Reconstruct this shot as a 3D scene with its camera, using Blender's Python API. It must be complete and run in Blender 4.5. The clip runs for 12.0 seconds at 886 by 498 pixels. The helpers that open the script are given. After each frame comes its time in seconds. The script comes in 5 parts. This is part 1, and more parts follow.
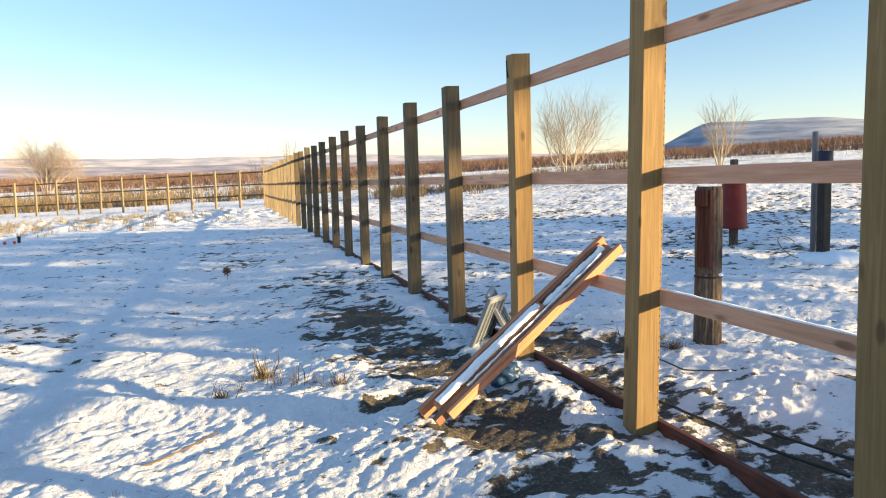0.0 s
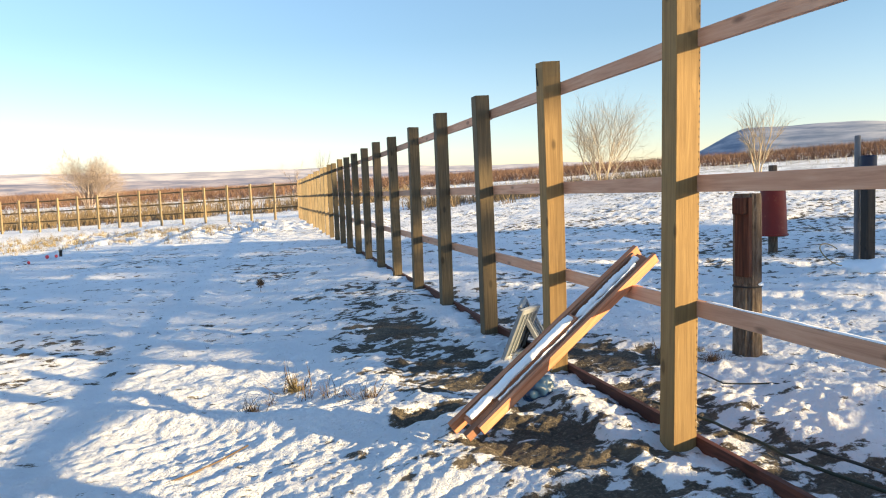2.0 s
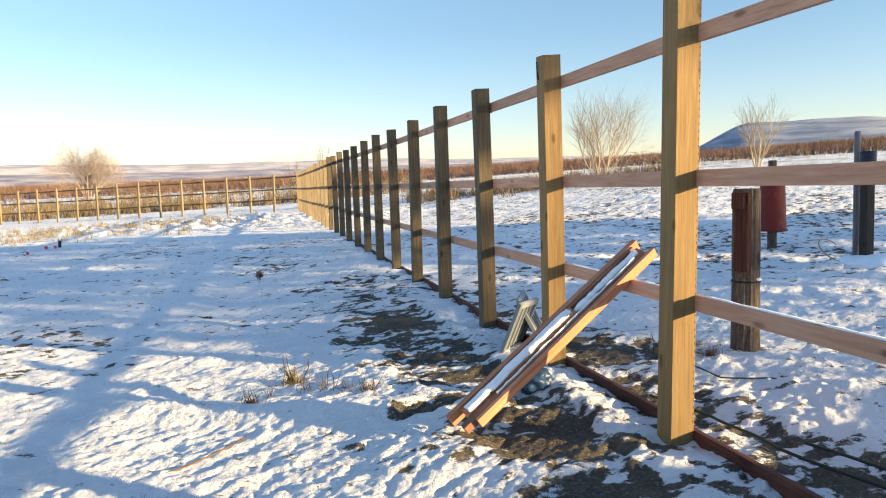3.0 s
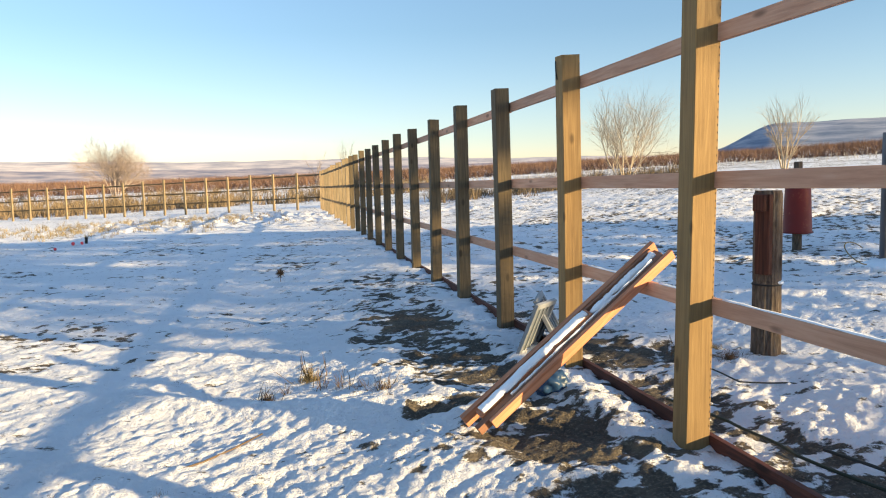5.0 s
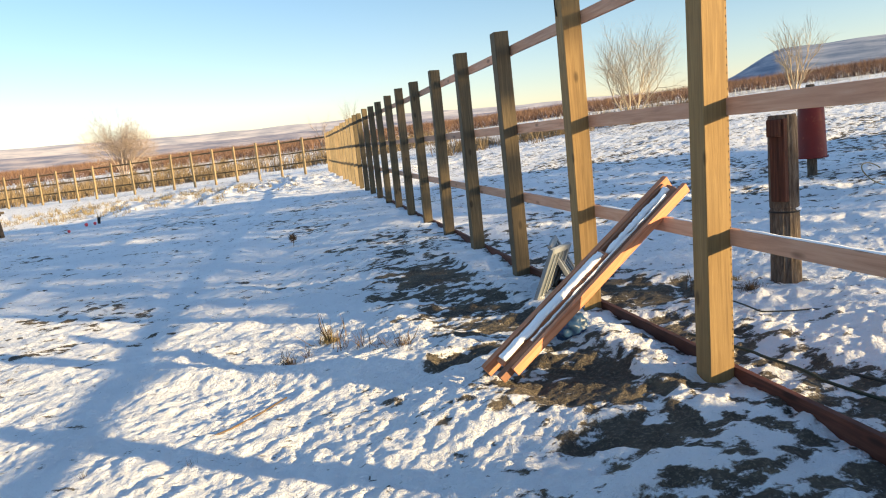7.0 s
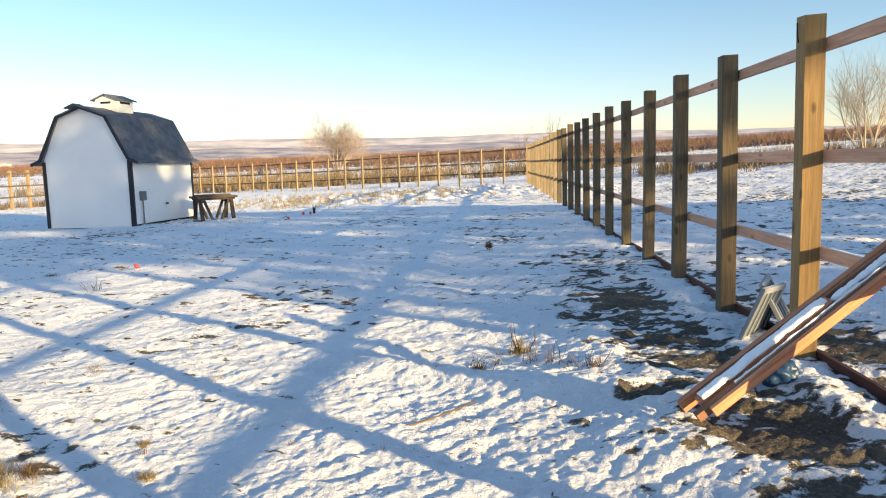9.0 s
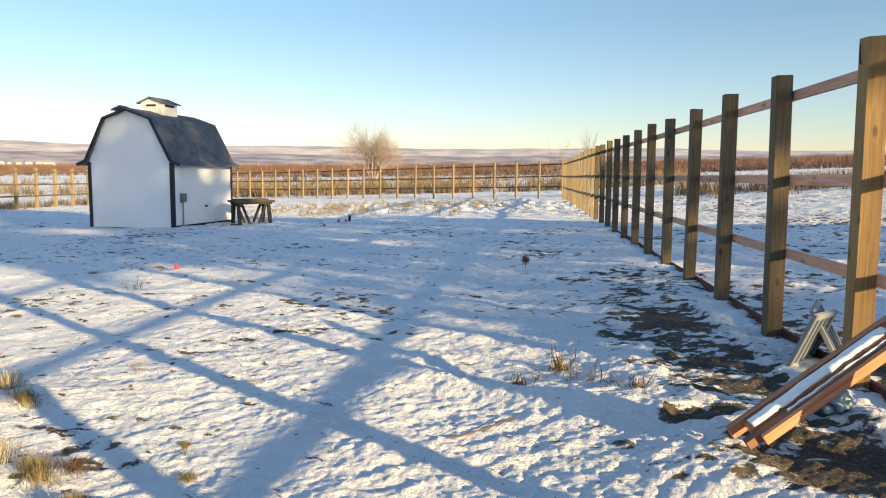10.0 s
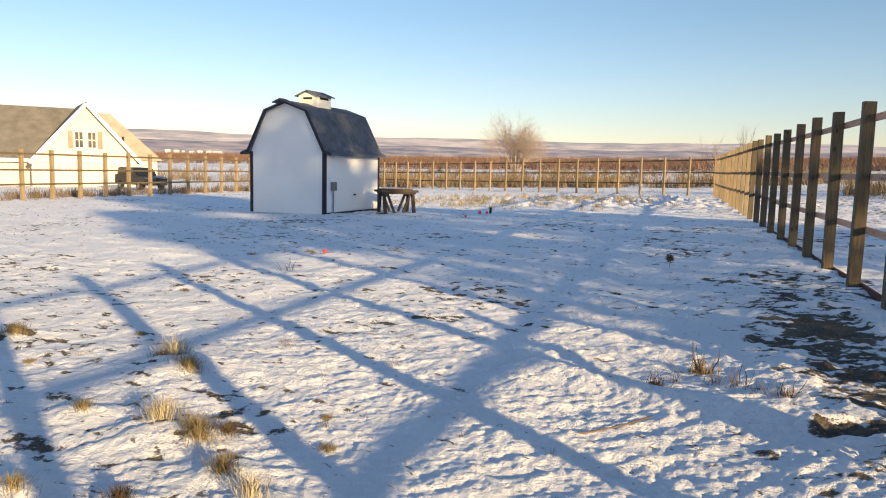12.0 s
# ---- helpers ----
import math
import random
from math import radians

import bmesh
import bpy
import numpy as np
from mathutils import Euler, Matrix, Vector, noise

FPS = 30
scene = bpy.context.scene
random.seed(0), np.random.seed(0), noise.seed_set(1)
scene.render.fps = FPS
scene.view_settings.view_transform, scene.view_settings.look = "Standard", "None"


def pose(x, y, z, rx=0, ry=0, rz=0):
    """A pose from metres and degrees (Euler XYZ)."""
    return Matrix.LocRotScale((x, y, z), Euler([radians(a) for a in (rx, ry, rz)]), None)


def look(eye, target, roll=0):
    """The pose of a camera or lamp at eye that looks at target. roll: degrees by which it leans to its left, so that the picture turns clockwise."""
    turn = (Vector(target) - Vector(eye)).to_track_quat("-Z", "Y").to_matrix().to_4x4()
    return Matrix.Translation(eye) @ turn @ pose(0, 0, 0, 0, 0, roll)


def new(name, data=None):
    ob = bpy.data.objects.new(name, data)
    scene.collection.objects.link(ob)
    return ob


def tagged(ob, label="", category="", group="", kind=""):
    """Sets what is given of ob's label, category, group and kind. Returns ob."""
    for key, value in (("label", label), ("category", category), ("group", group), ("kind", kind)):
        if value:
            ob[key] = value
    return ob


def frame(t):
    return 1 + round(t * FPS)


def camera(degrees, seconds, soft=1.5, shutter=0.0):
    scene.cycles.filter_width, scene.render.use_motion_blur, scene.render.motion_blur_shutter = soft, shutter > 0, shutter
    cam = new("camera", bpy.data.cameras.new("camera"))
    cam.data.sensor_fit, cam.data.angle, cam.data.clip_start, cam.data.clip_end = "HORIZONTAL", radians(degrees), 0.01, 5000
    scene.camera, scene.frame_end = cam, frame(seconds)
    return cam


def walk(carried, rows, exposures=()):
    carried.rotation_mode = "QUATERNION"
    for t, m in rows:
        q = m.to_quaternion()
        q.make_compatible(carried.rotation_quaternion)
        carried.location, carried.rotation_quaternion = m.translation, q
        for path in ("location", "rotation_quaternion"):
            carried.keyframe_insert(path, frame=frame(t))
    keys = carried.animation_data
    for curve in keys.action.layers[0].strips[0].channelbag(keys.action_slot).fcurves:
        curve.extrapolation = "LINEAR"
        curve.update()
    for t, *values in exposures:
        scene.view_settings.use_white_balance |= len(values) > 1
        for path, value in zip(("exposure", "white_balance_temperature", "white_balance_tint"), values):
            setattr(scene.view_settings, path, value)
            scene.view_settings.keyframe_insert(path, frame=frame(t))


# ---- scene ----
cam = camera(62.4, 12.0, soft=1.1)

PATH = [
    (0, (-2.219, -3.699, 1.494), (-1.664, -1.787, 1.306), -1.5),
    (0.5, (-2.206, -3.676, 1.496), (-1.698, -1.747, 1.353), -1.1),
    (1, (-2.196, -3.657, 1.493), (-1.664, -1.734, 1.35), -1.2),
    (1.5, (-2.193, -3.663, 1.499), (-1.68, -1.735, 1.351), -1.6),
    (2, (-2.174, -3.636, 1.497), (-1.706, -1.698, 1.339), -2.2),
    (2.5, (-2.184, -3.644, 1.495), (-1.714, -1.707, 1.329), -1.9),
    (4.5, (-2.129, -3.627, 1.502), (-1.679, -1.688, 1.306), -1.4),
    (5, (-2.132, -3.646, 1.501), (-1.722, -1.696, 1.324), -1.5),
    (5.5, (-2.166, -3.651, 1.487), (-1.786, -1.696, 1.298), -1.3),
    (6, (-2.124, -3.639, 1.47), (-1.765, -1.686, 1.234), -3.0),
    (6.5, (-2.105, -3.584, 1.478), (-1.742, -1.641, 1.172), -6.1),
    (8.5, (-2.142, -3.589, 1.475), (-1.883, -1.621, 1.23), -2.1),
    (9, (-2.212, -3.643, 1.508), (-2.353, -1.661, 1.276), -1.6),
    (9.5, (-2.29, -3.605, 1.497), (-2.509, -1.627, 1.294), 0.5),
    (10, (-2.322, -3.62, 1.506), (-2.546, -1.643, 1.307), 0.3),
    (10.5, (-2.301, -3.636, 1.499), (-2.7659, -1.699, 1.321), 0.8),
    (11, (-2.287, -3.64, 1.501), (-2.8303, -1.725, 1.312), 1.6),
    (11.5, (-2.286, -3.648, 1.5), (-2.8297, -1.7345, 1.299), 1.5),
    (12, (-2.297, -3.655, 1.493), (-2.8931, -1.7578, 1.27), 1.3),
]
walk(cam, [(t, look(eye, target, roll)) for t, eye, target, roll in PATH],
     exposures=[(0, 1.54, 6600, 9), (2.5, 1.52, 6600, 9), (4.5, 1.39, 6600, 9), (5.5, 1.39, 6600, 9), (8.5, 1.38, 6600, 9), (9, 1.40, 6600, 9), (9.5, 1.16, 6600, 8), (10.5, 1.20, 6600, 10), (11, 1.00, 6600, 11), (12, 1.00, 6600, 13)])

# ---- light ----
SUN_AZ = radians(127.7)      # compass turn of the sun, clockwise from +y
SUN_EL = radians(11.3)
AWAY = Vector((math.sin(SUN_AZ), math.cos(SUN_AZ)))      # level, towards the sun
SIDE = Vector((-AWAY.y, AWAY.x))
TO_SUN = Vector((math.sin(SUN_AZ) * math.cos(SUN_EL), math.cos(SUN_AZ) * math.cos(SUN_EL), math.sin(SUN_EL)))
world = bpy.data.worlds.new("winter_sky")
scene.world = world
world.use_nodes = True
wn = world.node_tree
sky = wn.nodes.new("ShaderNodeTexSky")
sky.sky_type, sky.sun_disc = "NISHITA", False
sky.sun_elevation, sky.sun_rotation = SUN_EL, SUN_AZ
sky.altitude, sky.air_density, sky.dust_density, sky.ozone_density = 300, 1.0, 0.45, 2.05
wn.nodes["Background"].inputs["Strength"].default_value = 0.158
# winter haze: paler and pinker towards the horizon, alike all round
up = wn.nodes.new("ShaderNodeSeparateXYZ")
wn.links.new(wn.nodes.new("ShaderNodeTexCoord").outputs["Generated"], up.inputs[0])
haze = wn.nodes.new("ShaderNodeValToRGB")
for stop, tone in zip((haze.color_ramp.elements[0], haze.color_ramp.elements[1], haze.color_ramp.elements.new(0.06), haze.color_ramp.elements.new(0.15)),
                      ((0.0, (0.70, 0.58, 0.62)), (1.0, (0.52, 0.56, 0.56)), (0.06, (0.60, 0.55, 0.58)), (0.20, (0.52, 0.54, 0.56)))):
    stop.position, stop.color = tone[0], (*tone[1], 1)
wn.links.new(up.outputs["Z"], haze.inputs["Fac"])
haze_mix = wn.nodes.new("ShaderNodeMix")
haze_mix.data_type, haze_mix.blend_type = "RGBA", "MULTIPLY"
haze_mix.inputs[0].default_value = 1.0
wn.links.new(sky.outputs["Color"], haze_mix.inputs[6])
wn.links.new(haze.outputs["Color"], haze_mix.inputs[7])
wn.links.new(haze_mix.outputs[2], wn.nodes["Background"].inputs["Color"])
sun_data = bpy.data.lights.new("sun", "SUN")
sun_data.energy, sun_data.angle, sun_data.color = 5.0, radians(0.6), (1.0, 0.745, 0.385)
sun_lamp = new("sun", sun_data)
sun_lamp.matrix_world = look((40, -40, 40), Vector((40, -40, 40)) - TO_SUN)


# ---- materials ----
def nodes_of(name, rough=0.8):
    m = bpy.data.materials.new(name)
    m.use_nodes = True
    b = m.node_tree.nodes["Principled BSDF"]
    b.inputs["Roughness"].default_value = rough
    b.inputs["Specular IOR Level"].default_value = 0.3
    return m, m.node_tree, b


def node(nt, kind, **sets):
    n = nt.nodes.new(kind)
    for key, value in sets.items():
        n.inputs[key.replace("_", " ")].default_value = value
    return n


def ramp(nt, source, *stops):
    r = nt.nodes.new("ShaderNodeValToRGB")
    while len(r.color_ramp.elements) < len(stops):
        r.color_ramp.elements.new(0.5)
    for e, (at, col) in zip(r.color_ramp.elements, stops):
        e.position, e.color = at, (*col, 1)
    nt.links.new(source, r.inputs["Fac"])
    return r.outputs["Color"]


def mixed(nt, fac, a, b, kind="MIX"):
    m = nt.nodes.new("ShaderNodeMix")
    m.data_type, m.blend_type = "RGBA", kind
    for sock, val in ((m.inputs[0], fac), (m.inputs[6], a), (m.inputs[7], b)):
        if isinstance(val, (int, float)):
            sock.default_value = val
        elif isinstance(val, tuple):
            sock.default_value = (*val, 1)
        else:
            nt.links.new(val, sock)
    return m.outputs[2]


def calc(nt, op, a, b=0.0, clamp=False):
    m = nt.nodes.new("ShaderNodeMath")
    m.operation, m.use_clamp = op, clamp
    for sock, val in zip(m.inputs, (a, b)):
        if isinstance(val, (int, float)):
            sock.default_value = val
        else:
            nt.links.new(val, sock)
    return m.outputs[0]


def coords(nt, scale=(1, 1, 1), shift=True, world_space=False):
    """Object coordinates in metres, shifted at random from object to object."""
    if world_space:
        src = nt.nodes.new("ShaderNodeNewGeometry").outputs["Position"]
    else:
        src = nt.nodes.new("ShaderNodeTexCoord").outputs["Object"]
    mp = nt.nodes.new("ShaderNodeMapping")
    mp.inputs["Scale"].default_value = scale
    nt.links.new(src, mp.inputs["Vector"])
    if shift:
        info = nt.nodes.new("ShaderNodeObjectInfo")
        off = nt.nodes.new("ShaderNodeVectorMath")
        off.operation = "SCALE"
        off.inputs[0].default_value = (31, 17, 23)
        nt.links.new(info.outputs["Random"], off.inputs["Scale"])
        nt.links.new(off.outputs[0], mp.inputs["Location"])
    return mp.outputs["Vector"]


def noise_of(nt, vec, scale, detail=5, rough=0.6, dist=0.0):
    n = node(nt, "ShaderNodeTexNoise", Scale=scale, Detail=detail, Roughness=rough, Distortion=dist)
    nt.links.new(vec, n.inputs["Vector"])
    return n.outputs["Fac"]


def bump(nt, b, height, strength, distance):
    n = node(nt, "ShaderNodeBump", Strength=strength, Distance=distance)
    nt.links.new(height, n.inputs["Height"])
    nt.links.new(n.outputs["Normal"], b.inputs["Normal"])


def wood(name, dark, mid, light, along="z", rough=0.75, knots=True, stain=None, relief=0.004):
    """Sawn timber: grain along one axis, knots, weathering, a shade of its own for each piece."""
    m, nt, b = nodes_of(name, rough)
    s = {"x": (1.2, 22, 22), "y": (22, 1.2, 22), "z": (34, 34, 1.4), "old": (26, 26, 4.5)}[along]
    k = {"x": (1.3, 6, 6), "y": (8, 2.4, 8), "z": (7, 7, 3.2), "old": (7, 7, 2.0)}[along]
    grain = noise_of(nt, coords(nt, s), 1.6, 6, 0.65, 0.6)
    col = ramp(nt, grain, (0.28, dark), (0.5, mid), (0.72, light))
    if knots:
        v = node(nt, "ShaderNodeTexVoronoi", Scale=1.0)
        nt.links.new(coords(nt, k), v.inputs["Vector"])
        spot = ramp(nt, v.outputs["Distance"], (0.11, (1, 1, 1)), (0.19, (0, 0, 0)))
        col = mixed(nt, calc(nt, "MULTIPLY", spot, 0.75), col, tuple(c * 0.35 for c in dark))
    blotch = noise_of(nt, coords(nt, (2.2, 2.2, 1.4)), 1.0, 4, 0.6)
    col = mixed(nt, calc(nt, "MULTIPLY", ramp(nt, blotch, (0.42, (0, 0, 0)), (0.7, (1, 1, 1))), 0.45), col, stain or dark)
    info = nt.nodes.new("ShaderNodeObjectInfo")
    tone = ramp(nt, info.outputs["Random"], (0.0, (0.78, 0.80, 0.80)), (1.0, (1.12, 1.06, 1.0)))
    col = mixed(nt, 1.0, col, tone, "MULTIPLY")
    nt.links.new(col, b.inputs["Base Color"])
    bump(nt, b, grain, 0.5, relief)
    return m


def plain(name, colour, rough=0.6, vary=0.25, size=6.0, metal=0.0, relief=0.002, dirt=None, dirt_at=0.58):
    """Paint, plastic or metal with blotches at two scales and a fine relief."""
    m, nt, b = nodes_of(name, rough)
    b.inputs["Metallic"].default_value = metal
    big = noise_of(nt, coords(nt), size * 0.2, 4)
    fine = noise_of(nt, coords(nt), size * 6, 4)
    lo, hi = tuple(c * (1 - vary) for c in colour), tuple(min(1, c * (1 + vary * 0.6)) for c in colour)
    col = ramp(nt, big, (0.3, lo), (0.7, hi))
    col = mixed(nt, calc(nt, "MULTIPLY", fine, 0.35), col, lo)
    if dirt:
        patch = noise_of(nt, coords(nt), size, 6, 0.65)
        col = mixed(nt, ramp(nt, patch, (dirt_at, (0, 0, 0)), (dirt_at + 0.08, (1, 1, 1))), col, dirt)
    nt.links.new(col, b.inputs["Base Color"])
    bump(nt, b, fine, 0.4, relief)
    return m


def snow_ground():
    m, nt, b = nodes_of("snowy_ground", 0.7)
    pos = coords(nt, shift=False, world_space=True)
    bare = nt.nodes.new("ShaderNodeAttribute")
    bare.attribute_name = "bare"
    lay = nt.nodes.new("ShaderNodeMapping")
    lay.inputs["Rotation"].default_value, lay.inputs["Scale"].default_value = (0, 0, radians(14)), (5.0, 6.5, 6.0)
    nt.links.new(nt.nodes.new("ShaderNodeNewGeometry").outputs["Position"], lay.inputs["Vector"])
    clump = noise_of(nt, lay.outputs["Vector"], 1.0, 5, 0.56, 0.15)
    grit = noise_of(nt, pos, 45.0, 5, 0.7)
    edge = calc(nt, "ADD", bare.outputs["Fac"], calc(nt, "MULTIPLY", calc(nt, "SUBTRACT", clump, 0.5), 2.5))
    edge = calc(nt, "ADD", edge, calc(nt, "MULTIPLY", calc(nt, "SUBTRACT", grit, 0.5), 0.45))
    flat = nt.nodes.new("ShaderNodeMapping")
    flat.inputs["Rotation"].default_value, flat.inputs["Scale"].default_value = (0, 0, radians(20)), (6.5, 14.0, 5.0)
    nt.links.new(nt.nodes.new("ShaderNodeNewGeometry").outputs["Position"], flat.inputs["Vector"])
    fleck = ramp(nt, noise_of(nt, flat.outputs["Vector"], 1.0, 3, 0.7, 0.5), (0.66, (0, 0, 0)), (0.70, (1, 1, 1)))
    mask = mixed(nt, calc(nt, "MULTIPLY", fleck, 0.85), ramp(nt, edge, (0.455, (0, 0, 0)), (0.575, (1, 1, 1))), (1, 1, 1))
    soil = ramp(nt, noise_of(nt, pos, 3.0, 6, 0.7), (0.3, (0.042, 0.036, 0.030)), (0.52, (0.088, 0.074, 0.058)), (0.72, (0.18, 0.142, 0.095)))
    soil = mixed(nt, calc(nt, "MULTIPLY", ramp(nt, grit, (0.52, (0, 0, 0)), (0.66, (1, 1, 1))), 0.6), soil, (0.30, 0.25, 0.18))
    snow = ramp(nt, noise_of(nt, pos, 1.1, 5), (0.3, (0.76, 0.77, 0.80)), (0.7, (0.87, 0.87, 0.89)))
    nt.links.new(mixed(nt, mask, snow, soil), b.inputs["Base Color"])
    rough = mixed(nt, mask, (0.62, 0.62, 0.62), (0.92, 0.92, 0.92))
    nt.links.new(rough, b.inputs["Roughness"])
    crust = calc(nt, "ADD", calc(nt, "MULTIPLY", noise_of(nt, pos, 13.0, 4, 0.55), 1.0), calc(nt, "MULTIPLY", grit, 0.62))
    crust = calc(nt, "SUBTRACT", crust, calc(nt, "MULTIPLY", mask, 0.35))
    turned = nt.nodes.new("ShaderNodeMapping")
    turned.inputs["Rotation"].default_value, turned.inputs["Scale"].default_value = (0, 0, radians(-41)), (3.0, 13.0, 3.0)
    nt.links.new(nt.nodes.new("ShaderNodeNewGeometry").outputs["Position"], turned.inputs["Vector"])
    crust = calc(nt, "ADD", crust, calc(nt, "MULTIPLY", noise_of(nt, turned.outputs["Vector"], 1.0, 3, 0.55), 0.45))
    bump(nt, b, crust, 1.0, 0.05)
    return m


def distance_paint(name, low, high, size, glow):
    """Far land with winter haze put into its colour: snow and scrub in streaks, made to glow faintly for the air before
    it.
    """
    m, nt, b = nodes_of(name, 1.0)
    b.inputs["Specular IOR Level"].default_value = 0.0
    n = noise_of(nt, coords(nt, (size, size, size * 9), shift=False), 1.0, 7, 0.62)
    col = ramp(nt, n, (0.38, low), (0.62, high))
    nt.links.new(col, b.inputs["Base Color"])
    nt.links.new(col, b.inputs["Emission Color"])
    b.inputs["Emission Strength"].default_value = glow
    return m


M_GROUND = snow_ground()
M_POST = wood("treated_pine", (0.16, 0.100, 0.042), (0.235, 0.152, 0.064), (0.30, 0.205, 0.090), "z", stain=(0.15, 0.100, 0.048))
# Greenish pine with shade darkened into it, for posts and far rails.
M_GREENSHADED = wood("green_shaded_pine", (0.055, 0.043, 0.028), (0.112, 0.085, 0.050), (0.175, 0.133, 0.078), "z", stain=(0.068, 0.054, 0.036))
M_FARPOST = wood("pale_pine", (0.17, 0.128, 0.075), (0.26, 0.20, 0.122), (0.34, 0.27, 0.175), "z", knots=False)
M_RAIL = wood("fir_rail", (0.42, 0.21, 0.135), (0.60, 0.335, 0.225), (0.68, 0.42, 0.30), "y", stain=(0.52, 0.275, 0.185))
M_PLANK = wood("pine_board", (0.38, 0.145, 0.075), (0.57, 0.245, 0.135), (0.66, 0.33, 0.20), "y", stain=(0.42, 0.165, 0.09))
M_BROWNBOARD = wood("red_brown_board", (0.17, 0.078, 0.048), (0.27, 0.135, 0.085), (0.36, 0.20, 0.135), "y", stain=(0.16, 0.075, 0.05))
M_REDPLANK = wood("red_stained_board", (0.05, 0.017, 0.012), (0.10, 0.032, 0.021), (0.16, 0.058, 0.036), "y", stain=(0.045, 0.016, 0.012))
M_OLD = wood("weathered_post_wood", (0.030, 0.022, 0.017), (0.105, 0.083, 0.064), (0.21, 0.175, 0.14), "old", rough=0.9, stain=(0.085, 0.040, 0.026), relief=0.014)
M_TARRED = wood("tarred_wood", (0.010, 0.010, 0.012), (0.022, 0.020, 0.020), (0.05, 0.04, 0.03), "z", rough=0.7)
M_BLOCK = wood("red_brown_old_wood", (0.03, 0.014, 0.010), (0.085, 0.032, 0.020), (0.15, 0.06, 0.04), "z", rough=0.9, knots=False, relief=0.012)
M_GREYPOLE = plain("grey_pole", (0.16, 0.16, 0.17), 0.7)
M_NAVY = plain("navy_plastic", (0.015, 0.022, 0.05), 0.45)
M_RED = plain("faded_red_plastic", (0.17, 0.014, 0.010), 0.5, 0.45, 5.0, dirt=(0.20, 0.035, 0.02))
M_SNOW = plain("loose_snow", (0.86, 0.87, 0.89), 0.65, 0.05, 9.0, relief=0.01)
M_WHITEFRAME = plain("chalky_white_paint", (0.30, 0.31, 0.32), 0.6, 0.2, 12.0, dirt=(0.22, 0.20, 0.18), dirt_at=0.62)
M_DUSTYPANE = plain("dusty_grey_glass", (0.15, 0.17, 0.19), 0.3, 0.3, 9.0)
M_BAG = plain("blue_white_plastic_bag", (0.018, 0.05, 0.12), 0.4, 0.4, 14.0, dirt=(0.30, 0.33, 0.36), dirt_at=0.60)
M_SHEDWALL = plain("white_shed_paint", (0.74, 0.75, 0.76), 0.55, 0.08, 2.0, relief=0.003)
M_TRIM = plain("dark_navy_trim", (0.020, 0.022, 0.034), 0.5)
M_SHINGLE = plain("grey_shingle", (0.115, 0.125, 0.145), 0.9, 0.4, 18.0, relief=0.01, dirt=(0.40, 0.42, 0.45), dirt_at=0.64)
M_CUPOLA = plain("cream_white_paint", (0.80, 0.77, 0.68), 0.55, 0.08, 3.0)
M_DARK = plain("dark_opening", (0.02, 0.02, 0.02), 0.7)
M_METER = plain("grey_meter_metal", (0.20, 0.20, 0.20), 0.5, metal=0.3)
M_TABLE = wood("dark_table_wood", (0.025, 0.02, 0.016), (0.06, 0.045, 0.035), (0.10, 0.08, 0.06), "x")
M_SIDING = plain("pale_house_siding", (0.54, 0.51, 0.43), 0.6, 0.06, 1.0)
M_HOUSEROOF = plain("brown_grey_shingles", (0.165, 0.152, 0.135), 0.9, 0.3, 6.0, relief=0.01)
# House shingles with the sun on the hipped wing put into a lighter tan.
M_SUNLITROOF = plain("sunlit_tan_shingles", (0.36, 0.32, 0.26), 0.9, 0.2, 6.0, relief=0.01)
M_GARAGE = plain("white_garage_door", (0.50, 0.48, 0.43), 0.5, 0.05, 1.0)
M_SHUTTER = plain("tan_shutter", (0.24, 0.21, 0.16), 0.6)
M_CAR = plain("dark_blue_car_paint", (0.025, 0.030, 0.042), 0.3, metal=0.3)
M_TYRE = plain("tyre_rubber", (0.02, 0.02, 0.02), 0.85)
M_RIM = plain("wheel_rim", (0.35, 0.35, 0.36), 0.35, metal=0.9)
M_LIGHTCLUSTER = plain("red_lamp_lens", (0.25, 0.02, 0.02), 0.3)
M_TWIG = plain("pale_bare_twig", (0.46, 0.375, 0.27), 0.85, 0.3, 3.0)
M_FARTWIG = plain("hazy_bare_twig", (0.34, 0.275, 0.235), 0.9, 0.2, 1.0)
M_ORCHARD = plain("red_brown_orchard_twig", (0.195, 0.115, 0.080), 0.9, 0.35, 0.3)
M_BRUSH = plain("dry_brush", (0.21, 0.155, 0.095), 0.9, 0.4, 0.8)
M_STRAW = plain("dry_straw", (0.27, 0.21, 0.105), 0.85, 0.35, 5.0)
M_PALEGRASS = plain("pale_dry_grass", (0.50, 0.42, 0.28), 0.8, 0.3, 5.0)
M_WEED = plain("dead_weed", (0.13, 0.085, 0.05), 0.9, 0.4, 8.0)
M_STAKE = plain("white_stake", (0.50, 0.46, 0.42), 0.7)
M_PINK = plain("pink_flag_plastic", (0.75, 0.08, 0.09), 0.5)
M_HOSE = plain("black_hose", (0.018, 0.020, 0.018), 0.5)
M_GREENHOSE = plain("green_hose", (0.014, 0.022, 0.012), 0.6)
M_NEEDLE = plain("evergreen_needles", (0.045, 0.07, 0.035), 0.9, 0.4, 2.0)
M_BARK = plain("rough_bark", (0.11, 0.085, 0.06), 0.95, 0.4, 5.0)
M_TOWN = plain("far_white_wall", (0.40, 0.385, 0.38), 0.7, 0.1, 0.05)
mw, ntw, bw = nodes_of("window_glass", 0.08)
bw.inputs["Base Color"].default_value = (0.05, 0.055, 0.06, 1)
